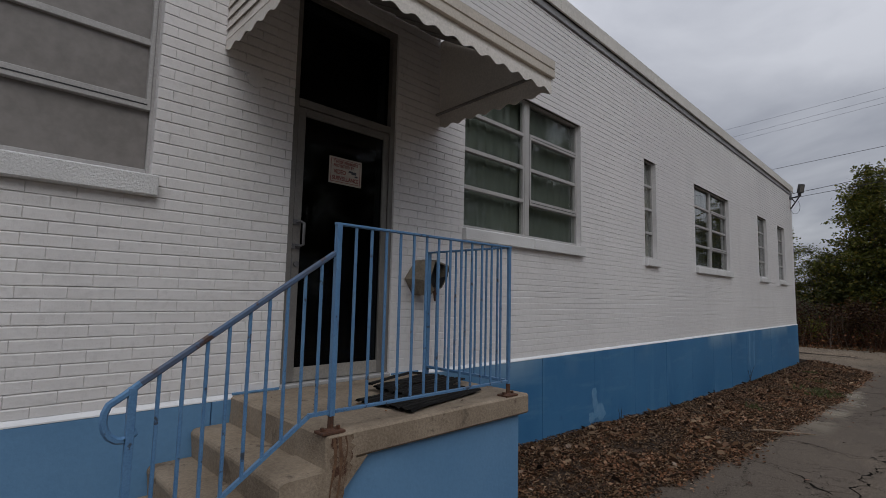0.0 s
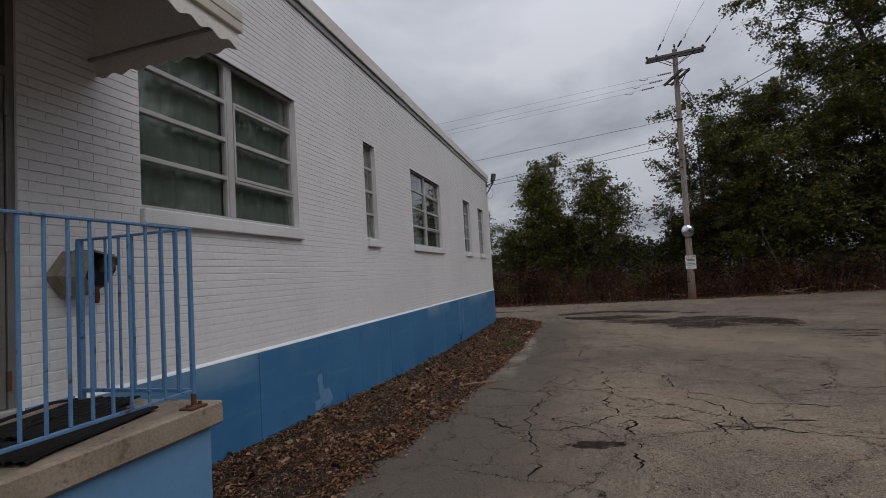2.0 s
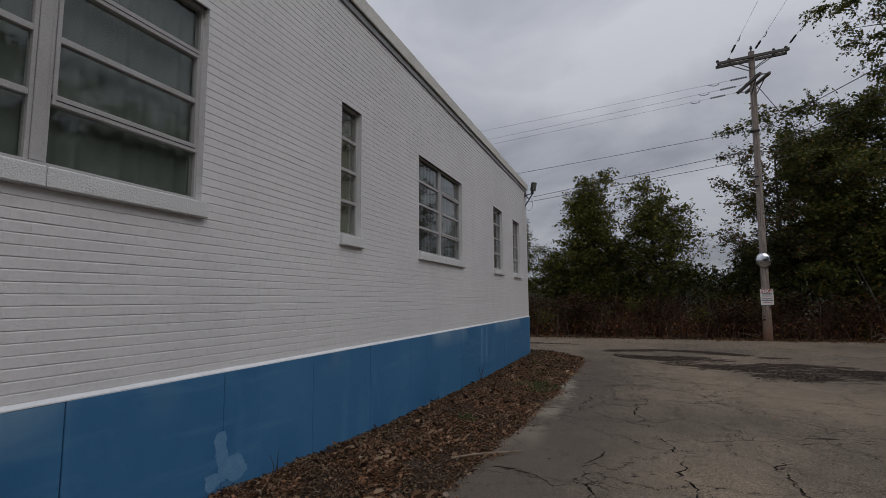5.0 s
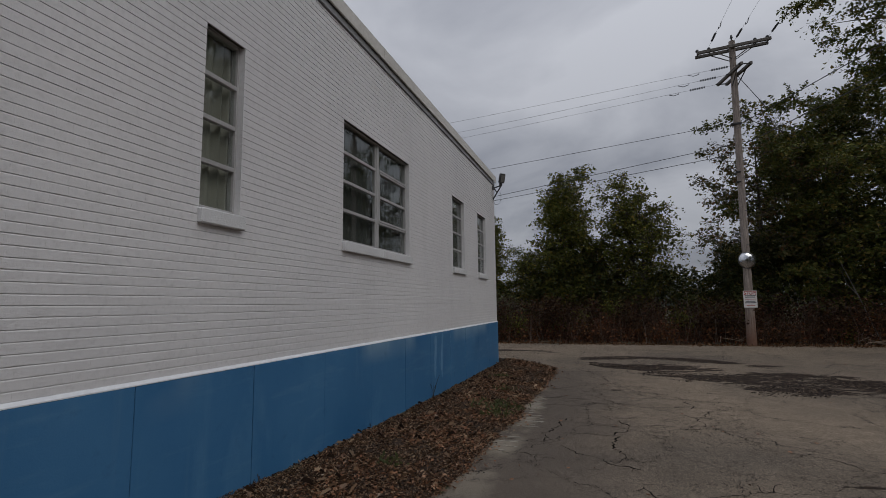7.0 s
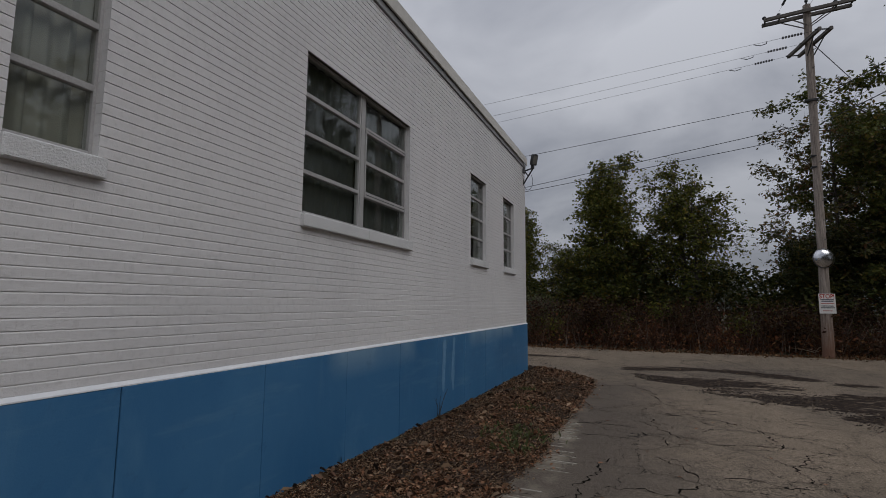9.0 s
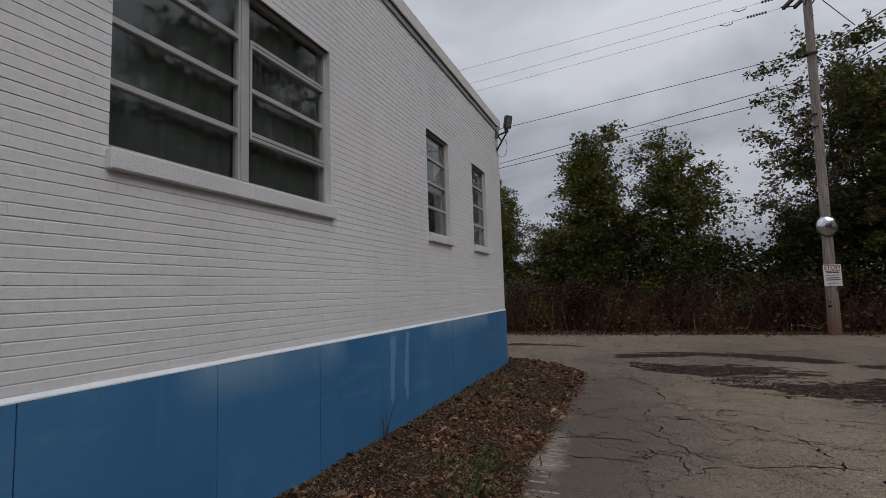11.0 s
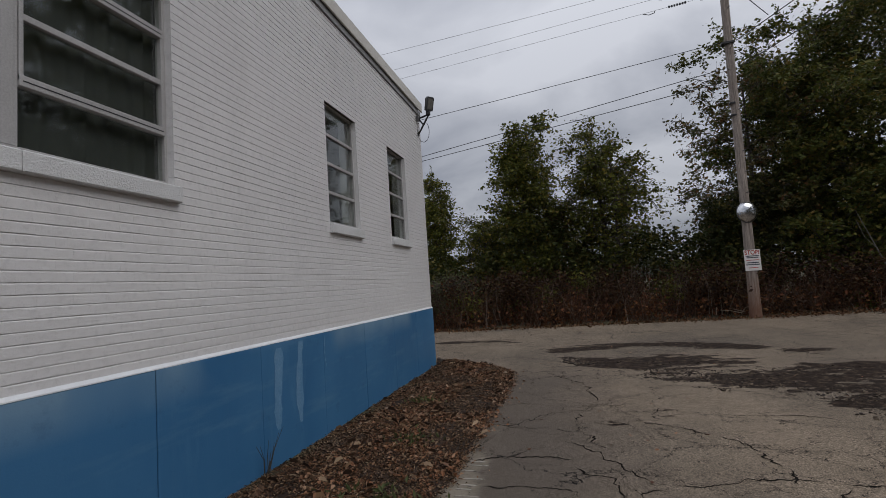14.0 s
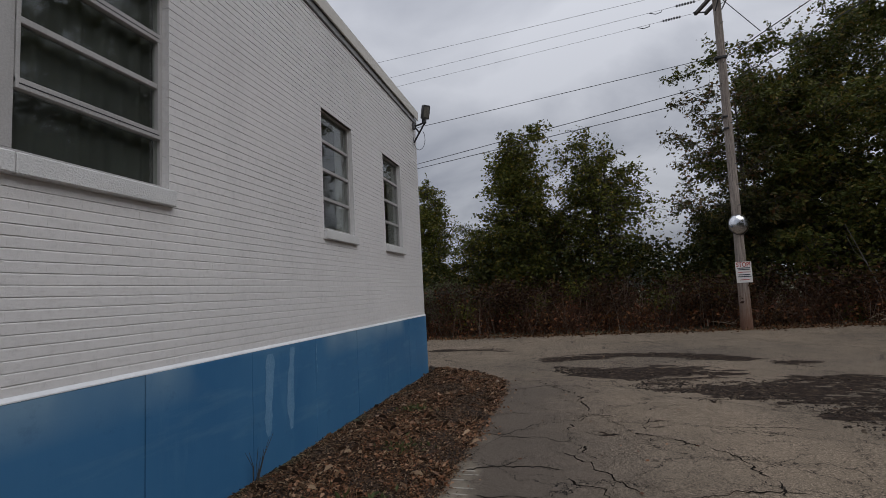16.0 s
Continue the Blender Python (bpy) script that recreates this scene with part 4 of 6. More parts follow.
def door_sign():
    s = thing("warning_sign", (2.13, DOOR_Y - 0.001, 2.52), "white and red video surveillance sign stuck on the door glass", "sign", turn=0)
    w, h = 0.335, 0.235
    part("plate", Shape().box(-w / 2, w / 2, -0.003, 0, -h / 2, h / 2), SIGN_SHADED, s)
    b = Shape()
    u, v, t = w / 2 - 0.016, h / 2 - 0.016, 0.004
    b.box(-u, u, -0.0042, -0.0032, v - t, v).box(-u, u, -0.0042, -0.0032, -v, -v + t).box(-u, -u + t, -0.0042, -0.0032, -v + t, v - t).box(u - t, u, -0.0042, -0.0032, -v + t, v - t)
    part("border", b, SIGN_INK, s)
    for text, z, size, dx, width in (("THESE PREMISES", 0.076, 0.036, 0, 0.25), ("PROTECTED BY", 0.042, 0.036, -0.02, 0.21), ("VIDEO", -0.012, 0.052, -0.06, 0.125), ("SURVEILLANCE", -0.068, 0.05, 0, 0.27)):
        lettering("writing", text, size, pose(dx, -0.0038, z, 90), SIGN_INK, s, width)
    c = Shape().box(0.03, 0.07, -0.0048, -0.0033, 0.0, 0.016).box(0.06, 0.11, -0.0048, -0.0033, -0.012, 0.012).box(0.095, 0.125, -0.0048, -0.0033, -0.035, -0.02)
    part("symbol", c, SIGN_DARK, s, "dark camera symbol")
    s.scale = (0.92, 1, 0.92)


door_sign()


# ---- the awning over the door ----
def build_awning():
    x0, x1, yf, zw, zf, zb = 1.13, 3.12, 2.07, 4.02, 3.29, 3.165
    a = thing("door_awning", (0, 0, 0), "cream metal door awning with slatted sides and a scalloped edge", "awning")

    def slope(y):
        return zf + (zw - zf) * (y - yf) / (Y - 0.02 - yf)

    n = 14
    for i in range(n):
        u0, u1 = x0 + (x1 - x0) * i / n, x0 + (x1 - x0) * (i + 1) / n - 0.006
        lift = 0.011 * (i % 2)
        # pans take the darkened metal, so the underside's shade is in their colour
        part("roof_pan", Shape().prism([(yf, zf + lift), (yf, zf + 0.012 + lift), (Y - 0.001, zw + 0.012 + lift), (Y - 0.001, zw + lift)], "x", u0, u1 + (0.03 if i < n - 1 else 0)), AWNING_SHADED, a)
    for xs, sgn in ((x0, -1), (x1, 1)):
        z = zb + 0.05
        while z < zw - 0.05:
            z1 = min(z + 0.078, zw)
            # each slat ends where the roof slopes through it
            def y_at(h):
                return yf + 0.012 + (Y - 0.03 - yf) * max(0.0, min(1.0, (h - zf - 0.025) / (zw - zf)))
            ya, yb2 = y_at(z), y_at(z1)
            v = []
            for dx, zz, yy in ((0.016, z, ya), (0.0, z1 + 0.006, yb2)):
                v += [(xs + sgn * dx, yy, zz), (xs + sgn * dx, Y + 0.0028, zz), (xs + sgn * (dx - 0.004), Y + 0.0028, zz), (xs + sgn * (dx - 0.004), yy, zz)]
            if Y - 0.002 - yb2 > 0.02:
                part("slat", Shape().add(v, [(0, 1, 2, 3), (4, 7, 6, 5), (0, 4, 5, 1), (1, 5, 6, 2), (2, 6, 7, 3), (3, 7, 4, 0)]), AWNING, a)
            z += 0.078
        s, m = Shape(), 56
        top, bot = [], []
        for i in range(m + 1):
            y = yf + (Y + 0.0028 - yf) * i / m
            top.append((xs + sgn * 0.012, y, zb + 0.075))
            bot.append((xs + sgn * 0.014, y, zb - 0.022 - 0.014 * math.cos((y - yf) / 0.165 * math.tau)))
        s.strip([top, bot]).strip([[(p[0] - sgn * 0.004, p[1], p[2]) for p in q] for q in (bot, top)])
        s.strip([bot, [(p[0] - sgn * 0.004, p[1], p[2]) for p in bot]])
        part("side_valance", s, AWNING, a)
    part("front_rail", Shape().prism([(yf - 0.03, zf - 0.045), (yf - 0.036, zf - 0.04), (yf - 0.036, zf + 0.012), (yf - 0.030, zf + 0.016), (yf - 0.030, zf + 0.026), (yf - 0.038, zf + 0.03), (yf - 0.038, zf + 0.094), (yf - 0.03, zf + 0.10), (yf + 0.01, zf + 0.10), (yf + 0.01, zf - 0.045)], "x", x0 - 0.02, x1 + 0.03), GUTTER, a, "tan front rail")
    s, m = Shape(), 120
    rows = []
    for dz in (zf - 0.04, zf - 0.075, zf - 0.11):
        rows.append([(x0 - 0.012 + (x1 - x0 + 0.026) * i / m, yf - 0.012 - (0.004 if dz < zf - 0.1 else 0.0), dz) for i in range(m + 1)])
    rows.append([(p[0], p[1], zb - 0.028 - 0.015 * math.cos((p[0] - x1) / 0.165 * math.tau)) for p in rows[-1]])
    s.strip(rows)
    s.strip([[(p[0], p[1] + 0.005, p[2]) for p in r] for r in reversed(rows)])
    s.strip([rows[-1], [(p[0], p[1] + 0.005, p[2]) for p in rows[-1]]])
    part("front_valance", s, AWNING, a)
    for xs in (x0 + 0.05, x1 - 0.05):
        part("brace", Shape().bar((xs, Y - 0.01, 3.25), (xs, yf + 0.02, zf - 0.01), 0.02), AWNING_SHADED, a)


build_awning()
solid("wall_plug", Shape().tube([(1.335, Y - 0.012, 3.02), (1.335, Y + 0.01, 3.02)], 0.062, 20), WHITE, "round painted cover plate on the brick wall", "cover plate", smooth=30)


# ---- the stoop, its steps and railing ----
def build_stoop():
    s = thing("entrance_stoop", (0, 0, 0), "concrete stoop with steps on a light blue painted base", "stoop")
    top, x0, x1, yf = 0.858, 1.285, 2.925, 2.10
    part("platform", Shape().box(x0, x1, yf, Y - 0.025, top - 0.135, top, 0.012), CONCRETE, s, "worn concrete platform", smooth=30)
    part("riser", Shape().box(x0 + 0.001, x0 + 0.175, yf + 0.001, Y - 0.026, top - 0.2, top - 0.118), CONCRETE, s)
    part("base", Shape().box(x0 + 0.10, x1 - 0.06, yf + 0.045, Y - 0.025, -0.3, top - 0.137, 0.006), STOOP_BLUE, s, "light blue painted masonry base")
    tread, rise = 0.226, 0.168
    for i in range(1, 5):
        xa, zt = x0 - i * tread, top - i * rise
        st = Shape().prism([(xa + 0.012, zt - rise), (xa + 0.004, zt - 0.07), *((xa + 0.032 - 0.034 * math.cos(q), zt - 0.034 + 0.034 * math.sin(q)) for q in (0.0, 0.4, 0.8, 1.2, 1.57)), (xa + tread + 0.02, zt), (xa + tread + 0.1, zt - rise)], "y", yf + 0.004 * i, Y - 0.026)
        part("step", st, CONCRETE, s)
    for u0, u1 in ((x0 + 0.01, OPENINGS["door_1"][0] - 0.01), (OPENINGS["door_1"][1] + 0.01, x1 - 0.01)):
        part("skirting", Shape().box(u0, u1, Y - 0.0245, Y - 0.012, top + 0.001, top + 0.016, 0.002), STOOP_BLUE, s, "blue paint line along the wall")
    # sloping flank under the steps
    part("flank", Shape().prism([(x0 + 0.245, top - 0.137), (x0 - 4 * tread + 0.15, -0.28), (x0 - 4 * tread + 0.004, -0.28), (x0 - 4 * tread + 0.004, top - 5 * rise + 0.02), (x0 - tread + 0.03, top - 2 * rise + 0.02), (x0 + 0.01, top - 0.15)], "y", yf + 0.002, yf + 0.3), CONCRETE, s)
    # rust bled down the corner below the rail post
    random.seed(3)
    for u0, u1, drop, y, mat in ((0.006, 0.16, 0.33, yf - 0.0015, RUST_BLEED), (0.03, 0.05, 0.30, yf - 0.002, RUST_STAIN), (0.062, 0.085, 0.40, yf - 0.002, RUST_STAIN), (0.10, 0.112, 0.2, yf - 0.002, RUST_STAIN)):
        rows, n = [], 18
        for i in range(n):
            t = i / (n - 1)
            z, half, c = top - 0.016 - drop * t, (u1 - u0) * 0.5 * (1 - 0.75 * t ** 1.6), (u0 + u1) * 0.5 + 0.012 * math.sin(t * 5)
            rows.append([(x0 + c - half * random.uniform(0.6, 1.1), y, z), (x0 + c + half * random.uniform(0.6, 1.1), y, z)])
        part("rust_run", Shape().strip(rows), mat, s, "rust stain below the rail post")


build_stoop()


def build_railing():
    r = thing("stoop_railing", (0, 0, 0), "blue painted iron railing with worn handrail and rusty feet", "railing")
    yr, xa, xb, zt, zb, zp = 2.145, 1.330, 2.737, 1.882, 0.957, 0.858
    yw = 2.985

    def upright(name, x, y, z0, z1, w):
        part(name, Shape().box(x - w / 2, x + w / 2, y - w / 2, y + w / 2, z0, z1, 0.002), RAIL_BLUE, r)

    upright("post", xa, yr, zb - 0.02, zt + 0.012, 0.029)
    upright("post", xb, yr, zb - 0.02, zt, 0.023)
    upright("post", xb, yw, zp, zt, 0.033)
    upright("post", 0.475, yr, 0.19, 1.172, 0.028)
    for x, y in ((xa, yr), (xb, yr)):
        f = Shape().box(x - 0.065, x + 0.065, y - 0.04, y + 0.045, zp - 0.002, zp + 0.012, 0.003)
        for dx in (-0.045, 0.045):
            f.tube([(x + dx, y, zp + 0.01), (x + dx, y, zp + 0.028)], 0.011, 6)
        f.tube([(x, y, zp + 0.008), (x, y, zp + 0.022), (x, y, zb - 0.018)], [0.034, 0.016, 0.0145], 8)
        part("foot", f, RUST, r, "rusted foot plate with bolts")
    part("top_rail", Shape().box(xa - 0.02, xb + 0.018, yr - 0.0135, yr + 0.0135, zt, zt + 0.014, 0.003), RAIL_BLUE, r)
    part("top_rail", Shape().box(xb - 0.0135, xb + 0.0135, yr + 0.018, yw + 0.018, zt, zt + 0.014, 0.003), RAIL_BLUE, r)
    part("bottom_rail", Shape().box(xa + 0.019, xb - 0.016, yr - 0.011, yr + 0.011, zb - 0.008, zb + 0.008, 0.002), RAIL_BLUE, r)
    part("bottom_rail", Shape().box(xb - 0.014, xb + 0.014, yr + 0.016, yw - 0.016, zb - 0.01, zb + 0.01, 0.002), RAIL_BLUE, r)
    n = 14
    for i in range(1, n):
        upright("baluster", xa + 0.008 + (xb - xa) * i / n, yr, zb + 0.01, zt, 0.0135)
    n = 8
    for i in range(1, n):
        upright("baluster", xb, yr + (yw - yr) * i / n, zb + 0.01, zt, 0.0135)
    # the sloping flight
    slope = 0.682
    top0, low0 = (xa - 0.018, 1.738), (xa - 0.125, 0.957)

    def top_z(x):
        return top0[1] + (x - top0[0]) * slope

    def low_z(x):
        return low0[1] + (x - low0[0]) * 0.70

    s = Shape()
    pts = [(xa - 0.017, yr, top0[1]), (0.50, yr, top_z(0.50)), (0.45, yr, top_z(0.45) - 0.004)]
    for i in range(0, 9):
        t = radians(52 + i * 22)
        pts.append((0.452 - 0.062 * math.sin(t) + 0.0, yr, top_z(0.45) - 0.085 + 0.082 * math.cos(t)))
    pts.append((0.458, yr, top_z(0.45) - 0.168))
    part("handrail", Shape().tube(pts[:2], 0.0145, 6), RAIL_WORN, r, "worn sloping handrail", smooth=40)
    part("volute", Shape().tube(pts[1:], 0.014, 6), RAIL_BLUE, r, "curled handrail end", smooth=40)
    part("bottom_rail", Shape().bar((xa - 0.018, yr, zb), (low0[0], yr, zb), 0.018), RAIL_BLUE, r)
    part("bottom_rail", Shape().bar((low0[0] + 0.004, yr, low0[1] - 0.002), (0.492, yr, low_z(0.492)), 0.018), RAIL_BLUE, r)
    for i in range(1, 10):
        x = 0.475 + (xa - 0.475) * i / 10
        upright("baluster", x, yr, low_z(x) - 0.004 if x < low0[0] else zb, top_z(x) - 0.004, 0.0135)


build_railing()


def build_mats():
    random.seed(8)
    for k, (cx, cy, w, d, turn, bow) in enumerate(((2.24, 2.46, 0.86, 0.42, 13, 0.012), (2.42, 2.74, 0.84, 0.40, 16, 0.05))):
        m = thing("rubber_mat", (cx, cy, 0.864 + 0.014 * k), "ribbed black rubber link mat lying crumpled on the stoop", "doormat", group="mats on the stoop", turn=turn)
        n = 9
        for j in range(n):
            y0, wide, cut0, cut1 = d * (j / n - 0.5), d / n * 1.02, random.uniform(0, 0.03) + 0.012 * j * k, random.uniform(0, 0.03)
            rows = []
            for i in range(21):
                t = i / 20
                x = -w / 2 + cut0 + (w - cut0 - cut1) * t
                z = 0.006 + bow * (j / n) * math.sin(math.pi * (0.15 + 0.8 * t)) * (0.6 + 0.4 * math.sin(j * 1.7)) + 0.006 * max(0, math.sin(t * 9 + j))
                y = y0 + 0.012 * math.sin(t * 5 + k + j * 0.2)
                rows.append([(x, y, z), (x, y + wide * 0.25, z + 0.011), (x, y + wide * 0.75, z + 0.011), (x, y + wide, z), (x, y + wide * 0.5, z - 0.005), (x, y, z)])
            part("strip", Shape().strip(rows), RUBBER, m, smooth=40)


build_mats()


def vent_hood():
    h = thing("vent_hood", (2.975, Y, 1.70), "weathered tan hooded outlet jutting from the brick wall", "vent hood")
    b = [(-0.15, -0.02), (-0.06, -0.15), (0.05, -0.14), (0.15, -0.02), (0.13, 0.10), (-0.04, 0.13)]
    s = Shape()
    c = [(-0.08, -0.05), (-0.02, -0.12), (0.06, -0.10), (0.13, 0.0), (0.12, 0.10), (-0.02, 0.115)]
    v = [(x, -0.002, z) for x, z in b] + [(x + 0.01, -0.09, z) for x, z in b] + [(x + 0.05, -0.17, z * 0.95 + 0.01) for x, z in c]
    n = 6
    f = [(i, (i + 1) % n, (i + 1) % n + n, i + n) for i in range(n)] + [(i + n, (i + 1) % n + n, (i + 1) % n + 2 * n, i + 2 * n) for i in range(n)]
    s.add(v, f + [tuple(range(n))])
    part("housing", s, HOOD, h, smooth=25)
    part("opening", Shape().add([(x + 0.05, -0.166, z * 0.95 + 0.01) for x, z in c] + [(x * 0.8 + 0.05, -0.06, z * 0.8) for x, z in c], [(i, (i + 1) % n, (i + 1) % n + n, i + n) for i in range(n)] + [tuple(range(n, 2 * n))]), BLACK, h, "dark opening")
    part("flap", Shape().add([(0.03, -0.18, 0.13), (0.21, -0.17, 0.09), (0.22, -0.13, 0.05), (0.20, -0.02, 0.10), (0.02, -0.02, 0.14), (0.03, -0.18, 0.118), (0.21, -0.17, 0.078), (0.22, -0.13, 0.038), (0.20, -0.02, 0.088), (0.02, -0.02, 0.128)], [(0, 1, 2, 3, 4), (9, 8, 7, 6, 5), (0, 5, 6, 1), (1, 6, 7, 2), (2, 7, 8, 3), (3, 8, 9, 4), (4, 9, 5, 0)]), HOOD, h)
    h.scale = (1.08, 1.1, 1.12)
    h.location.x -= 0.07
    part("spout", Shape().tube([(0.05, -0.15, -0.09), (0.055, -0.155, -0.16), (0.06, -0.15, -0.19)], [0.02, 0.018, 0.012], 8), RUST, h, smooth=40)


vent_hood()


# ---- floodlight at the corner ----
def floodlight():
    x, z = 19.38, 5.02
    l = thing("floodlight", (x, Y, z), "grey floodlight on a black bracket at the building's corner", "floodlight")
    part("wall_box", Shape().box(-0.05, 0.05, -0.06, 0.0, -0.06, 0.07, 0.008), GREY_METAL, l)
    part("bracket", Shape().tube([(0, -0.05, 0.0), (0, -0.28, 0.06)], 0.02, 8).tube([(0.02, -0.012, -0.36), (0, -0.29, 0.06)], 0.02, 8).tube([(0, -0.05, 0.0), (0.02, -0.14, -0.14)], 0.018, 8), BLACK, l, smooth=40)
    part("knuckle", Shape().box(-0.04, 0.04, -0.32, -0.23, 0.04, 0.16, 0.012), BLACK, l)
    hd = Shape().prism([(-0.11, 0.0), (-0.12, 0.03), (-0.12, 0.33), (-0.09, 0.37), (0.09, 0.37), (0.12, 0.33), (0.12, 0.03), (0.11, 0.0)], "y", -0.06, 0.06).turned(pose(0, -0.29, 0.14, 16, 0, -40) @ Matrix.Diagonal((0.72, 0.72, 0.8, 1)))
    head = part("lamp_head", hd, LAMP_METAL, l, smooth=30)
    part("lens", Shape().box(-0.09, 0.09, -0.068, -0.061, 0.04, 0.32, 0.002).turned(pose(0, -0.29, 0.14, 16, 0, -40) @ Matrix.Diagonal((0.72, 0.72, 0.8, 1))), LENS, head, "pale lamp lens")
    loop = [Vector((0.01, -0.14 + 0.13 * math.cos(a), -0.30 + 0.24 * math.sin(a))) for a in np.linspace(2.3, 6.6, 22)]
    part("cable", Shape().tube(loop, 0.006, 5), WIRE, l, smooth=60)


floodlight()


# ---- utility pole, wires, mirror and sign ----
PX, PY, PZ = 26.6, -5.27, ground_z(26.6)
TOPX, TOPY, TOPZ = 26.6, -5.45, 12.15


def pole_at(z):
    t = (z - PZ) / (TOPZ - PZ)
    return Vector((PX + (TOPX - PX) * t, PY + (TOPY - PY) * t, z))


def build_pole():
    p = thing("utility_pole", (0, 0, 0), "weathered wooden utility pole with double crossarm and insulators", "utility pole")
    zs = np.linspace(PZ - 0.2, TOPZ, 14)
    part("shaft", Shape().tube([pole_at(float(z)) for z in zs], [float(np.interp(z - PZ, (0, 1.2, 3.5, 12.5), (0.178, 0.162, 0.136, 0.118))) for z in zs], 16), POLE_WOOD, p, smooth=50)
    arm = pose(TOPX, TOPY, 11.86, -3.5, 0, 0)
    for s in (-1, 1):
        part("crossarm", Shape().box(s * 0.19 - 0.05, s * 0.19 + 0.05, -1.36, 1.36, -0.06, 0.06, 0.008).turned(arm), ARM_WOOD, p)
        for e in (-1, 1):
            part("arm_brace", Shape().bar(arm @ Vector((s * 0.19, e * 0.75, -0.07)), pole_at(11.35) + Vector((s * 0.13, e * 0.05, 0)), 0.03), ARM_WOOD, p)
    for y in (-1.3, -0.85, 1.3, 0.85):
        pin = Shape().tube([arm @ Vector((0, y, -0.02)), arm @ Vector((0, y, 0.16))], 0.03, 8).tube([arm @ Vector((0, y, 0.14)), arm @ Vector((0, y, 0.20)), arm @ Vector((0, y, 0.24))], [0.06, 0.065, 0.03], 10)
        pin.bar(arm @ Vector((-0.25, y, 0)), arm @ Vector((0.25, y, 0)), 0.03)
        part("insulator", pin, BLACK, p, smooth=40)
    part("top_pin", Shape().tube([pole_at(TOPZ - 0.1), pole_at(TOPZ) + Vector((0, 0, 0.2))], 0.03, 8).tube([pole_at(TOPZ) + Vector((0, 0, 0.15)), pole_at(TOPZ) + Vector((0, 0, 0.28))], [0.06, 0.03], 10), BLACK, p, smooth=40)
    # second, shorter pair of arms, set aslant below
    low = pose(TOPX, TOPY + 0.02, 10.72, 0, 0, 14)
    for s in (-1, 1):
        part("lower_arm", Shape().box(-0.98, 0.98, s * 0.18 - 0.05, s * 0.18 + 0.05, -0.06, 0.06, 0.008).turned(low), ARM_WOOD, p)
        part("arm_brace", Shape().bar(low @ Vector((-0.6, s * 0.18, -0.05)), pole_at(10.2) + Vector((-0.1, s * 0.1, 0)), 0.03), BLACK, p)
    for x in (-0.9, 0.0, 0.9):
        part("bolt", Shape().bar(low @ Vector((x, -0.26, 0)), low @ Vector((x, 0.3, 0)), 0.035), BLACK, p)
    c = pole_at(8.55)
    part("wire_clamp", Shape().box(c.x - 0.17, c.x + 0.05, c.y - 0.13, c.y + 0.26, 8.52, 8.60, 0.01), BLACK, p, "dark wire clamp")
    for z in (6.55, 6.15):
        c = pole_at(z)
        part("wire_clamp", Shape().box(c.x - 0.155, c.x + 0.03, c.y + 0.02, c.y + 0.18, z - 0.025, z + 0.03, 0.008), BLACK, p)
    random.seed(5)
    for z in np.linspace(3.6, 10.4, 11):
        c, t = pole_at(float(z)), random.uniform(2.3, 4.0)
        part("step_bolt", Shape().tube([c, c + Vector((math.cos(t) * 0.24, math.sin(t) * 0.24, 0.0))], 0.014, 6), GREY_METAL, p)


build_pole()


def sagging(a, b, sag, n=24):
    a, b = Vector(a), Vector(b)
    return [a.lerp(b, i / n) - Vector((0, 0, sag * 4 * (i / n) * (1 - i / n))) for i in range(n + 1)]


def wire(a, b, sag, r=0.012, insul=False):
    w = thing("overhead_wire", (0, 0, 0), "thin dark overhead wire strung from the utility pole", "wire", group="overhead wires")
    pts = sagging(a, b, sag)
    part("cable", Shape().tube(pts, r, 4), WIRE, w)
    if insul:
        d = (pts[1] - pts[0]).normalized()
        for k in range(7):
            c = pts[0] + d * (0.45 + 0.09 * k)
            part("insulator", Shape().tube([c, c + d * 0.045], 0.042, 8), BLACK, w)
        c = pts[0] + d * 1.5
        part("jumper", Shape().tube([c, c + Vector((0, 0, -0.07)), c + d * 0.2 + Vector((0, 0, -0.10)), c + d * 0.4 + Vector((0, 0, -0.01))], 0.014, 5), BLACK, w)
    return w


for start, end in (((25.72, -5.45, 10.72), (23.5, 40, 7.3)), ((26.58, -5.2, 10.72), (26.0, 40, 7.2)), ((27.45, -4.95, 10.72), (27.3, 40, 7.4))):
    wire(start, end, 0.2, 0.005, insul=True)
wire(pole_at(8.6) + Vector((-0.1, 0.3, 0)), (31, 40, 6.5), 0.17, 0.011)
wire(pole_at(7.72) + Vector((-0.1, 0.2, 0)), (34, 40, 3.9), 0.12, 0.013)
wire(pole_at(7.3) + Vector((-0.1, 0.2, 0)), (34, 40, 4.5), 0.15, 0.013)
for y0, y1 in ((-4.6, -6.4), (-5.5, -8.2), (-6.75, -9.2)):
    wire((26.55, y0, 12.08), (-24, y1, 12.9), 0.35, 0.0045, insul=True)
wire(pole_at(8.6) + Vector((-0.1, -0.2, 0)), (-4, -19, 10.2), 0.25, 0.016)
wire(pole_at(7.7) + Vector((-0.1, -0.2, 0)), (-4, -19, 9.3), 0.25, 0.016)
wire(pole_at(10.6) + Vector((-0.1, -0.1, 0)), (25.2, -6.05, 8.66), 0.0, 0.014)


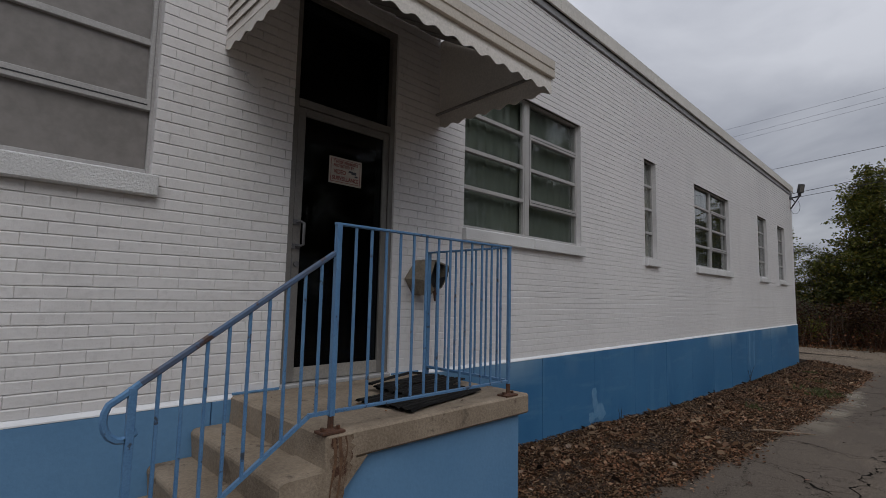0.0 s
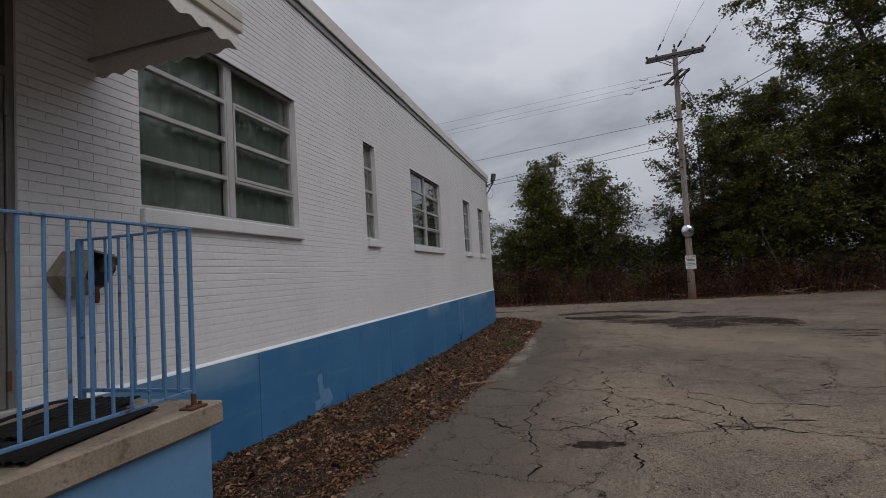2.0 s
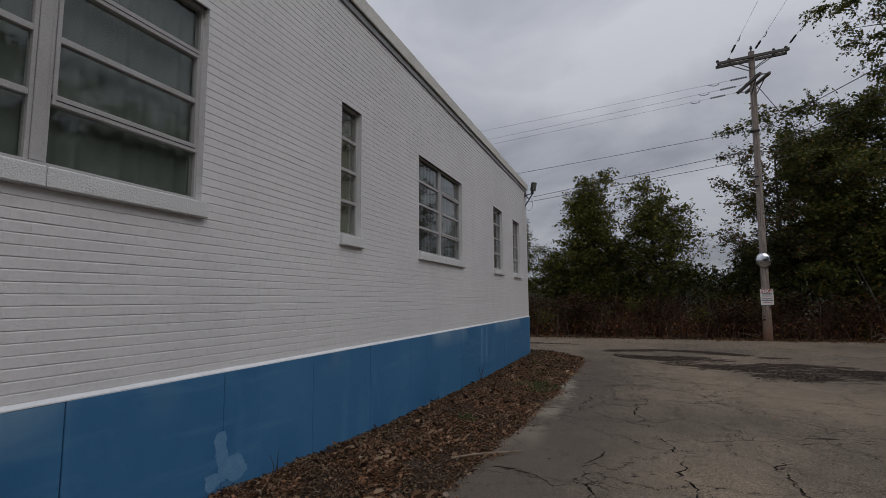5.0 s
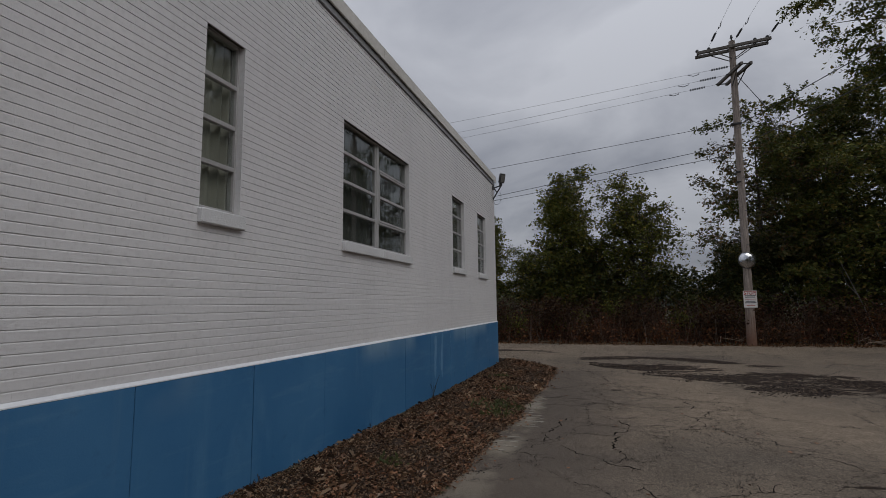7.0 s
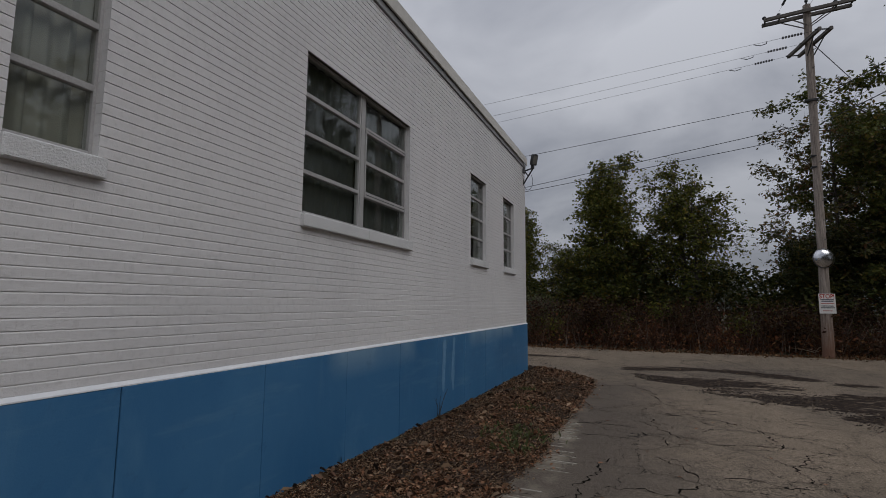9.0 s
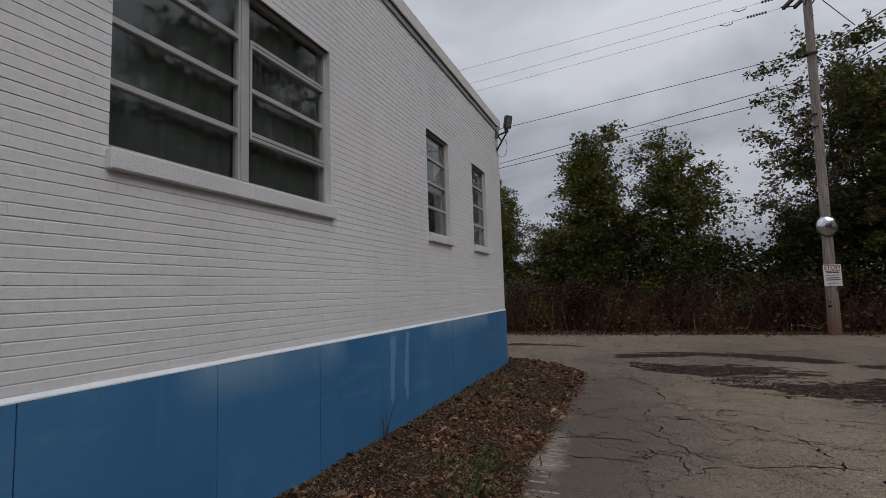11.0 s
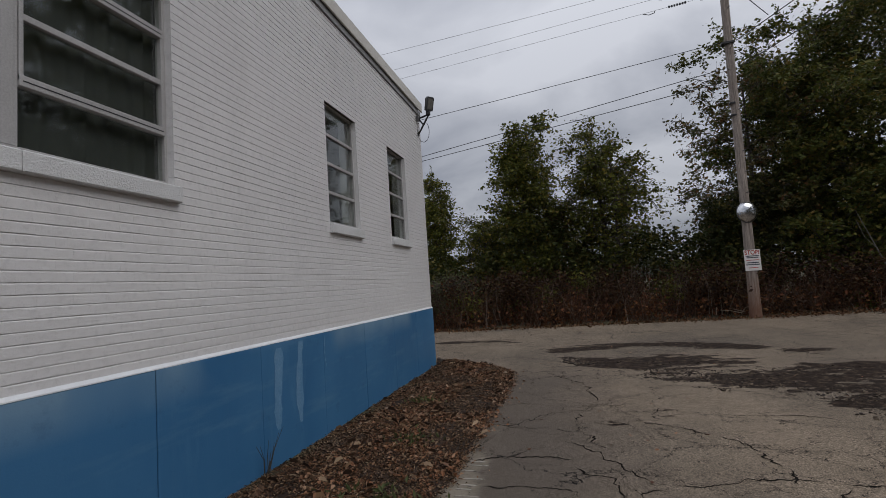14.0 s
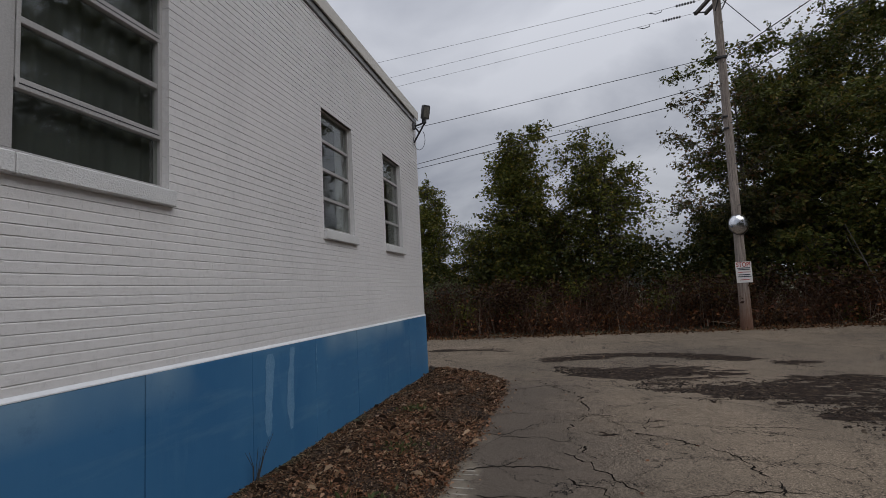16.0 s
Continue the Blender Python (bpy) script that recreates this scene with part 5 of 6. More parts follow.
def mirror_and_sign():
    c = pole_at(3.0)
    m = thing("traffic_mirror", (c.x - 0.17, c.y + 0.02, 2.97), "round convex mirror fixed to the utility pole", "mirror", turn=15)
    s, n, r = Shape(), 28, 0.325
    prof = [(r * math.sin(t), -0.16 * (math.cos(t))) for t in np.linspace(0.02, math.pi / 2, 9)]
    rows = [[(u_x, u_r * math.cos(i * math.tau / n), u_r * math.sin(i * math.tau / n)) for i in range(n + 1)] for u_r, u_x in prof]
    s.strip(rows)
    part("dome", s, MIRROR, m, "silvery convex dome", smooth=60)
    part("rim", Shape().tube([(0.0, r * math.cos(t * math.tau / n), r * math.sin(t * math.tau / n)) for t in range(n)], 0.015, 6, closed=True), GREY_METAL, m, smooth=60)
    part("back", Shape().tube([(0.0, 0, 0), (0.08, 0, 0), (0.16, 0, 0)], [r, 0.2, 0.05], 24), GREY_METAL, m, smooth=50)
    c = pole_at(1.45)
    g = thing("stop_sign_board", (c.x - 0.175, c.y, 1.45), "white notice board headed STOP in red, nailed to the pole", "sign", turn=-78)
    part("plate", Shape().box(-0.25, 0.25, -0.008, 0.0, -0.33, 0.33, 0.002), SIGN_WHITE, g)
    lettering("writing", "STOP!", 0.2, pose(0, -0.010, 0.235, 90), SIGN_RED, g, 0.44)
    for z, w, mat, h in ((0.13, 0.40, SIGN_DARK, 0.03), (0.08, 0.36, SIGN_DARK, 0.03), (0.0, 0.40, SIGN_RED, 0.02), (-0.08, 0.36, SIGN_DARK, 0.03), (-0.14, 0.42, SIGN_DARK, 0.03), (-0.24, 0.30, SIGN_RED, 0.022)):
        part("text_bar", Shape().box(-w / 2, w / 2, -0.0105, -0.0085, z - h / 2, z + h / 2), mat, g)


mirror_and_sign()


# ---- trees and brush ----
def leaves_mesh(name, centres, size, rng, material, aspect=0.55, droop=0.3):
    """One small folded leaf for every centre."""
    n = len(centres)
    d = rng.normal(size=(n, 3))
    d[:, 2] = d[:, 2] * 0.6 - droop
    d /= np.linalg.norm(d, axis=1)[:, None]
    s = np.cross(d, rng.normal(size=(n, 3)))
    s /= np.linalg.norm(s, axis=1)[:, None]
    L = size * rng.uniform(0.6, 1.4, n)[:, None]
    W = L * aspect * 0.5
    nn = np.cross(d, s)
    v = np.stack([centres, centres + d * L * 0.5 + s * W + nn * W * 0.35, centres + d * L, centres + d * L * 0.5 - s * W + nn * W * 0.35], 1).reshape(-1, 3)
    i = np.arange(n)[:, None] * 4
    f = np.concatenate([i + np.array([[0, 1, 2]]), i + np.array([[0, 2, 3]])], 0)
    return np_mesh(name, v, f, material)


def tree(name, at, height, spread, seed, material, label, leaves=9000, leaf=0.2, low=0.25, limbs=12, trunk=0.16, droop=0.3, lean=(0, 0), stems=1, clump=0.45, wood=True):
    rng = np.random.default_rng(seed)
    t = thing(name, at, label, "tree", group="trees round the lot")
    shape, tips = Shape(), []
    for st in range(stems):
        ang0 = rng.uniform(0, math.tau)
        off = Vector((math.cos(ang0), math.sin(ang0), 0)) * (0.0 if stems == 1 else spread * 0.28 * rng.uniform(0.6, 1.3))
        h = height * (1.0 if st == 0 else rng.uniform(0.68, 0.95))
        n = 7
        pts = []
        for i in range(n + 1):
            u = i / n
            pts.append(Vector((lean[0] * u * u, lean[1] * u * u, h * 0.93 * u - (0.15 if i == 0 else 0))) + off * (u ** 0.7) * 1.4 + Vector((rng.normal(), rng.normal(), 0)) * 0.05 * h * 0.12 * min(1, i))
        shape.tube(pts, [trunk * (1 - 0.9 * i / n) + 0.012 for i in range(n + 1)], 7)
        for b in range(limbs):
            u = low + (1 - low) * (b + rng.uniform(0, 0.9)) / limbs
            k = min(n - 1, int(u * n))
            p0 = pts[k].lerp(pts[k + 1], u * n - k)
            ang = b * 2.4 + rng.uniform(-0.5, 0.5)
            prof = math.sin(math.pi * min(1, max(0.05, (u - low) / (1 - low) * 0.62 + 0.2))) ** 0.8
            reach = spread * prof * rng.uniform(0.55, 1.2) / (1 if stems == 1 else 1.5)
            rise = reach * rng.uniform(0.15, 0.75) + 0.1
            d = Vector((math.cos(ang) * reach, math.sin(ang) * reach, rise))
            lp = [p0 + d * (q / 4) + Vector((0, 0, -0.12 * reach * (q / 4) ** 2 + 0.04 * reach * rng.normal())) for q in range(5)]
            shape.tube(lp, [max(0.012, trunk * 0.42 * (1 - u * 0.6) * (1 - q / 4.6)) for q in range(5)], 5)
            for q in range(7):
                w = rng.uniform(0.3, 1.0)
                kk = min(3, int(w * 4))
                c0 = lp[kk].lerp(lp[kk + 1], w * 4 - kk)
                e = c0 + Vector((rng.normal(), rng.normal(), rng.normal() * 0.7 + 0.15)) * (0.24 * reach + 0.12)
                shape.tube([c0, c0.lerp(e, 0.5) + Vector((0, 0, 0.05)), e], [0.014, 0.010, 0.005], 3)
                tips += [e, c0.lerp(e, 0.6)]
            tips.append(lp[-1])
        tips.append(pts[-1])
    part("trunk", shape, BARK, t, smooth=60, fix=False)
    tp = np.array([tuple(p) for p in tips])
    wgt = rng.uniform(0.2, 1.0, len(tp)) ** 1.5
    K = 6
    mid = tp[:, :2].mean(0)
    out = tp - np.array([mid[0], mid[1], 0]) * np.array([1, 1, 0])
    out[:, 2] = 0.15
    out /= np.linalg.norm(out, axis=1)[:, None] + 1e-6
    way = out[:, None, :] * 0.55 + rng.normal(size=(len(tp), K, 3)) * np.array([0.6, 0.6, 0.38])
    way /= np.linalg.norm(way, axis=2)[:, :, None]
    far = clump * rng.uniform(0.9, 2.6, (len(tp), K))
    pick, tw = rng.choice(len(tp), leaves, p=wgt / wgt.sum()), rng.integers(0, K, leaves)
    s = rng.uniform(0.05, 1.0, leaves) ** 0.8
    L = (far[pick, tw] * s)[:, None]
    c = tp[pick] + way[pick, tw] * L - np.array([0, 0, 0.22]) * L * s[:, None] + rng.normal(size=(leaves, 3)) * 0.4 * leaf
    a0 = np.repeat(tp, K, 0)
    fl = far.reshape(-1, 1)
    a2 = a0 + way.reshape(-1, 3) * fl - np.array([0, 0, 0.22]) * fl
    a1 = a0 + way.reshape(-1, 3) * fl * 0.5 - np.array([0, 0, 0.055]) * fl
    nt, wd = len(a0), np.array([0.0, 0.0, 0.007])
    sd = np.cross(way.reshape(-1, 3), np.array([0.3, 0.2, 1.0]))
    sd = sd / (np.linalg.norm(sd, axis=1)[:, None] + 1e-6) * 0.006
    tv = np.stack([a0 + sd, a0 - sd, a0 + wd, a1 + sd * 0.7, a1 - sd * 0.7, a1 + wd * 0.7, a2], 1).reshape(-1, 3)
    ti = np.arange(nt)[:, None] * 7
    tf = np.concatenate([ti + np.array([q]) for q in ((0, 1, 4), (0, 4, 3), (1, 2, 5), (1, 5, 4), (2, 0, 3), (2, 3, 5), (3, 4, 6), (4, 5, 6), (5, 3, 6))], 0)
    tg = new("branchwork", np_mesh("branchwork", tv, tf, BARK))
    tg.parent = t
    crown = new("crown", leaves_mesh("crown", c, leaf, rng, material, droop=droop))
    crown.parent = t
    return t


G_DARK = leafy("dark_green_foliage", (0.0, (0.021, 0.029, 0.007)), (0.5, (0.042, 0.052, 0.010)), (0.85, (0.076, 0.072, 0.014)), (1.0, (0.146, 0.108, 0.024)))
G_LUSH = leafy("lush_green_foliage", (0.0, (0.046, 0.062, 0.013)), (0.5, (0.095, 0.112, 0.022)), (0.85, (0.155, 0.145, 0.030)), (1.0, (0.23, 0.15, 0.04)))
G_MID = leafy("mid_green_foliage", (0.0, (0.058, 0.071, 0.012)), (0.5, (0.112, 0.124, 0.021)), (0.85, (0.178, 0.174, 0.030)), (1.0, (0.261, 0.188, 0.034)))
G_TURN = leafy("turning_foliage", (0.0, (0.052, 0.062, 0.018)), (0.4, (0.10, 0.10, 0.03)), (0.7, (0.15, 0.12, 0.04)), (1.0, (0.20, 0.10, 0.045)))
G_RUST = leafy("rusty_foliage", (0.0, (0.085, 0.032, 0.017)), (0.5, (0.18, 0.062, 0.026)), (0.85, (0.195, 0.094, 0.033)), (1.0, (0.285, 0.112, 0.044)))
G_PALE = leafy("pale_green_foliage", (0.0, (0.06, 0.075, 0.03)), (0.5, (0.10, 0.12, 0.045)), (1.0, (0.16, 0.17, 0.07)))
DEAD = leafy("dead_weed_stems", (0.0, (0.038, 0.018, 0.010)), (0.6, (0.078, 0.036, 0.020)), (0.95, (0.140, 0.074, 0.048)), (1.0, (0.380, 0.240, 0.165)), glow=0.0)


def base(x, y):
    return (x, y, ground_z(x) - 0.05)


tree("roadside_tree", base(31.5, 2.0), 8.7, 1.75, 1, G_MID, "dense narrow green tree with a feathery top", 32000, 0.14, 0.08, 24, 0.13, stems=2, clump=0.40)
tree("roadside_tree", base(31.6, -1.85), 8.5, 2.3, 2, G_MID, "airy green tree with leafy tips and visible limbs", 16000, 0.15, 0.32, 18, 0.12, stems=3, clump=0.32)
tree("roadside_tree", base(32.2, 0.1), 5.6, 1.3, 12, G_TURN, "lower tree with yellowing leaves between two others", 12000, 0.13, 0.1, 12, 0.1, stems=2, clump=0.4)
tree("roadside_tree", base(32.5, 6.4), 7.6, 1.5, 3, G_MID, "slender green tree beyond the building's corner", 20000, 0.13, 0.07, 18, 0.11, stems=2, clump=0.32)
tree("scrub_tree", base(31.8, 4.3), 4.6, 1.5, 52, G_MID, "low green scrub tree between taller ones", 14000, 0.13, 0.05, 14, 0.08, stems=3, clump=0.36)
tree("pale_sapling", base(34, 4.4), 5.2, 1.0, 13, G_PALE, "thin pale sapling with sparse leaves", 4200, 0.10, 0.1, 12, 0.06, clump=0.24)
tree("scrub_tree", base(30.2, -6.2), 4.9, 1.7, 14, G_DARK, "low dark scrub tree behind the pole", 22000, 0.13, 0.05, 14, 0.1, stems=2, clump=0.4)
tree("turning_tree", base(31.8, -6.9), 9.9, 3.6, 6, G_TURN, "tree with thinning bronze leaves beside the pole", 11000, 0.16, 0.25, 20, 0.14, stems=2, clump=0.3)
tree("large_tree", base(30.4, -10.2), 12.0, 4.2, 4, G_LUSH, "large dense green tree at the lot's edge", 60000, 0.16, 0.08, 20, 0.24, stems=3, clump=0.44)
tree("large_tree", base(31.5, -14.6), 13.6, 5.0, 15, G_LUSH, "large dense dark green tree at the lot's edge", 62000, 0.16, 0.06, 22, 0.24, stems=3, clump=0.5)
tree("large_tree", base(31.8, -18.6), 22.0, 7.6, 5, G_LUSH, "tall dense dark green tree overhanging the lot", 90000, 0.18, 0.4, 24, 0.36, stems=2, clump=0.6)
tree("large_tree", base(29.5, -23), 16.0, 6.0, 7, G_DARK, "large dense dark green tree at the lot's edge", 42000, 0.2, 0.08, 18, 0.3, stems=3, clump=0.65)
for k, (x, y, h, s) in enumerate(((22, -25, 18, 6.0), (13, -24, 16.5, 5.8), (4.5, -23, 16, 5.6), (-4, -23, 14, 5.4), (-12, -23, 14, 5.4), (-21, -20, 13, 5.4))):
    tree("boundary_tree", base(x, y), h, s, 40 + k, G_DARK, "dense green tree on the far side of the lot", 20000, 0.27, 0.06, 14, 0.26, stems=3, clump=0.75)

tree("yellow_shrub", base(28.6, 5.0), 1.9, 1.1, 31, G_PALE, "low yellow-green shrub beside the building's corner", 5200, 0.09, 0.05, 10, 0.03, stems=3, clump=0.3)


def stems_mesh(name, roots, heights, lean, width, material, rng):
    n = len(roots)
    tip = roots + np.stack([rng.normal(size=n) * lean * heights, rng.normal(size=n) * lean * heights, heights], 1)
    midp = (roots + tip) / 2 + rng.normal(size=(n, 3)) * 0.04 * heights[:, None]
    a = rng.uniform(0, math.tau, n)
    s = np.stack([np.cos(a), np.sin(a), 0 * a], 1) * width
    q = np.stack([-np.sin(a), np.cos(a), 0 * a], 1) * width
    v = np.stack([roots + s, roots - s * 0.5 + q, roots - s * 0.5 - q, midp + s * 0.7, midp - s * 0.35 + q * 0.7, midp - s * 0.35 - q * 0.7, tip], 1).reshape(-1, 3)
    i = np.arange(n)[:, None] * 7
    tri = [(0, 1, 4), (0, 4, 3), (1, 2, 5), (1, 5, 4), (2, 0, 3), (2, 3, 5), (3, 4, 6), (4, 5, 6), (5, 3, 6)]
    f = np.concatenate([i + np.array([t]) for t in tri], 0)
    return np_mesh(name, v, f, material)


def brush():
    rng = np.random.default_rng(21)

    def band(n, y0, y1, d0, d1):
        y = rng.uniform(y0, y1, n)
        x = np.array([far_edge(float(v)) for v in y]) + rng.uniform(d0, d1, n)
        return np.stack([x, y, np.array([ground_z(float(v)) for v in x]) - 0.05], 1)

    def patch(p, k, s):
        return np.array([noise.noise((float(q[0]) * k, float(q[1]) * k, s)) for q in p])

    r = band(16000, -26, 16, 0.5, 4.8)
    pn = patch(r, 0.55, 3.0)
    r, pn = r[pn > -0.18], pn[pn > -0.18]
    hgt = rng.uniform(0.5, 1.9, len(r)) + 1.1 * np.clip(pn, -0.2, 0.6)
    ob = new("dead_weeds", stems_mesh("dead_weeds", r, np.clip(hgt, 0.4, 3.0), 0.34, 0.0055, DEAD, rng))
    tagged(ob, "tangle of dead brown weed stalks along the lot's edge", "weeds", kind="stuff")
    tall = band(420, -26, 14, 0.4, 3.4)
    ob = new("tall_dead_stalks", stems_mesh("tall_dead_stalks", tall, rng.uniform(0.9, 2.7, 420), 0.26, 0.0105, leafy("pale_dead_stalks", (0.0, (0.075, 0.05, 0.036)), (1.0, (0.20, 0.155, 0.12)), glow=0.0), rng))
    tagged(ob, "tall pale dead stalks standing above the weeds", "weeds", kind="stuff")
    kinds = (("brush", "low dark brush and vines with brown leaves", leafy("brush_foliage", (0.0, (0.020, 0.010, 0.006)), (0.5, (0.044, 0.020, 0.010)), (0.85, (0.084, 0.050, 0.018)), (1.0, (0.140, 0.050, 0.020))), 210, 260),
             ("green_brush", "clumps of green shrubs among the weeds", G_MID, 34, 240),
             ("rusty_brush", "clumps of rusty red shrubs among the weeds", G_RUST, 80, 200))
    for nm, lab, mt, count, each in kinds:
        cs = []
        for c in band(count, -26, 16, 0.8, 4.6):
            rad = rng.uniform(0.3, 0.8)
            h = rng.uniform(0.3, 1.7) if nm != "rusty_brush" else rng.uniform(0.2, 0.9)
            d = rng.normal(size=(each, 3)) * np.array([rad, rad, 0.42]) * 0.6
            q = c + d + np.array([0, 0, h])
            q[:, 2] = np.maximum(q[:, 2], ground_z(float(c[0])))
            cs.append(q)
        ob = new(nm, leaves_mesh(nm, np.concatenate(cs), 0.12, rng, mt))
        tagged(ob, lab, "brush", kind="stuff")
    r = band(48000, -26, 16, 0.6, 5.5)
    low = r[38000:48000].copy()
    low[:, 2] = np.array([ground_z(float(v)) for v in low[:, 0]]) + rng.uniform(0, 0.75, len(low)) ** 1.3
    low[:, 0] -= 0.4
    ob = new("rusty_undergrowth", leaves_mesh("rusty_undergrowth", low, 0.12, rng, G_RUST))
    tagged(ob, "rusty red undergrowth at the foot of the brush", "brush", kind="stuff")
    n = 110000
    y = rng.uniform(-36, 22, n)
    top = 3.0 + 0.7 * np.sin(y * 0.45 + 1) + 0.7 * np.sin(y * 1.1) + np.clip((-y - 5) * 0.45, 0, 3.2)
    top = top + 0.5 * np.exp(-((y + 3.2) / 1.6) ** 2)
    x = rng.uniform(29.5, 36, n)
    pts = np.stack([x, y, rng.uniform(0, 1, n) ** 0.8 * top + np.array([ground_z(float(v)) for v in x])], 1)
    keep = np.array([noise.noise((float(p[0]) * 0.5, float(p[1]) * 0.6, float(p[2]) * 0.7)) > -0.3 for p in pts])
    ob = new("understorey", leaves_mesh("understorey", pts[keep], 0.19, rng, G_DARK))
    tagged(ob, "dark understorey thicket behind the weeds", "brush", kind="stuff")
    # fallen leaves along the asphalt's edge
    n = 7000
    y = rng.uniform(-26, 16, n)
    x = np.array([far_edge(float(v)) for v in y]) + rng.normal(size=n) * 0.3 + 0.15
    z = np.array([ground_z(float(v)) for v in x]) + 0.012
    ob = new("fallen_leaves", leaves_mesh("fallen_leaves", np.stack([x, y, z], 1), 0.075, rng, leafy("edge_leaves", (0.0, (0.06, 0.028, 0.014)), (0.5, (0.12, 0.055, 0.025)), (1.0, (0.24, 0.14, 0.07)), glow=0.05), droop=0.0, aspect=0.8))
    tagged(ob, "drift of fallen leaves at the edge of the asphalt", "leaves", kind="stuff")


brush()


def far_hill():
    s = Shape()
    rows = []
    for i in range(40):
        y = -420 + i * 24
        h = 9 + 4 * math.sin(i * 0.5) + 3 * math.sin(i * 1.3)
        rows.append([(390, y, -6), (410, y, h * 0.7), (430, y, h), (500, y, h + 3), (560, y, -6)])
    s.strip(rows)
    solid("backdrop", s, leafy("far_woods", (0.0, (0.018, 0.024, 0.018)), (1.0, (0.03, 0.036, 0.028)), glow=0.0), "low wooded hill far away", "hill", "structure", smooth=60)


far_hill()


def dead_wood():
    """Bare leaning trunk behind the pole and cut branches on the verge."""
    t = thing("leaning_dead_trunk", (27.6, -9.9, ground_z(27.6)), "thin bare dead trunk leaning among the brush", "dead tree")
    part("trunk", Shape().tube([(0, 0, -0.1), (0.05, 0.32, 0.9), (0.1, 0.62, 1.9), (0.15, 1.05, 3.2)], [0.024, 0.021, 0.017, 0.009], 7).tube([(0.1, 0.62, 1.9), (0.1, 0.92, 2.3), (0.1, 1.1, 2.9)], [0.01, 0.007, 0.004], 5), ARM_WOOD, t, smooth=60)
    random.seed(19)
    for x, y, n in ((27.1, -9.4, 9), (27.3, -13.8, 10), (27.0, -4.6, 4)):
        b = thing("cut_branches", (x, y, ground_z(x) + 0.02), "pile of pale broken branches at the edge of the lot", "branches", group="branches on the verge")
        for i in range(n):
            a, l, lift = random.uniform(0, math.tau), random.uniform(0.4, 1.3), random.uniform(0.02, 0.35)
            p = Vector((random.uniform(-0.25, 0.25), random.uniform(-0.8, 0.8), random.uniform(0.0, 0.12)))
            e = p + Vector((0.5 * math.cos(a) * l, math.sin(a) * l, lift))
            part("branch", Shape().tube([p, p.lerp(e, 0.5) + Vector((0, 0, random.uniform(-0.02, 0.08))), e], [0.016, 0.012, 0.005], 6), STICK_WOOD, b, smooth=60)


dead_wood()


def twigs():
    random.seed(11)
    k = thing("fallen_stick", (0, 0, 0), "broken grey stick lying across the bed's edge", "stick", group="sticks")
    z = ground_z(8) + 0.03
    part("branch", Shape().tube([(7.55, 1.82, z + 0.05), (7.8, 1.66, z + 0.03), (8.05, 1.45, z), (8.2, 1.25, z - 0.008)], [0.012, 0.014, 0.012, 0.006], 6).tube([(8.0, 1.5, z), (8.12, 1.48, z + 0.01), (8.26, 1.38, z)], [0.008, 0.006, 0.003], 5), STICK_WOOD, k, smooth=60)
    for x0, y0, n, h in ((13.42, 3.24, 7, 0.42), (6.65, 3.2, 3, 0.30), (19.25, 3.12, 14, 0.16), (4.7, 2.6, 2, 0.2)):
        t = thing("dry_twigs", (x0, y0, bed_z(x0, y0) - 0.01), "dry brown twigs sticking up from the mulch bed", "twigs", group="sticks")
        for i in range(n):
            a, u = random.uniform(0, math.tau), random.uniform(0.5, 1.0) * h
            w = random.uniform(0.1, 0.5) if h > 0.2 else random.uniform(0.8, 2.0)
            part("twig", Shape().tube([(0.03 * math.cos(a), 0.03 * math.sin(a), 0), (0.5 * w * u * math.cos(a), -abs(0.4 * w * u * math.sin(a)), u * 0.55), (w * u * math.cos(a + 0.3), -abs(0.7 * w * u * math.sin(a + 0.3)), u)], [0.004, 0.003, 0.0015], 4), BARK, t)


twigs()


def edge_marks():
    """Pale, ribbed strips of worn concrete showing at the bed's edge."""
    random.seed(17)
    for x0, x1, y0, w in ((11.55, 13.9, 1.32, 0.42), (10.3, 11.0, 1.28, 0.34)):
        t = thing("worn_concrete_strip", (0, 0, 0), "pale ribbed strip of worn concrete beside the mulch bed", "concrete strip", group="worn strips")
        x = x0
        while x < x1:
            step = random.uniform(0.04, 0.2)
            a, b = bed_edge(x) - random.uniform(0.02, 0.12), bed_edge(x) - w * random.uniform(0.4, 1.0)
            z = ground_z(x) + 0.004
            q = random.uniform(0.008, 0.03)
            part("rib", Shape().prism([(x, b + 0.02), (x + q * 0.5, b), (x + q, b + 0.03), (x + q * 1.1, a), (x + q * 0.3, a + 0.02)], "z", z - 0.01, z), GRAVEL_EDGE, t)
            x += step


edge_marks()


def weeds():
    rng = np.random.default_rng(77)
    c = []
    for x, y, n, s in ((12.6, 1.85, 220, 0.22), (14.2, 2.1, 60, 0.12), (12.0, 1.7, 70, 0.12), (15.8, 2.4, 60, 0.1), (9.3, 2.2, 40, 0.1)):
        p = rng.normal(size=(n, 2)) * s
        c += [(x + q[0], y + q[1], bed_z(x + float(q[0]), y + float(q[1])) + 0.01) for q in p]
    me = leaves_mesh("green_weeds", np.array(c), 0.07, rng, G_PALE, aspect=0.35, droop=-1.0)
    tagged(new("green_weeds", me), "small green weeds growing in the mulch bed", "weeds", kind="stuff")


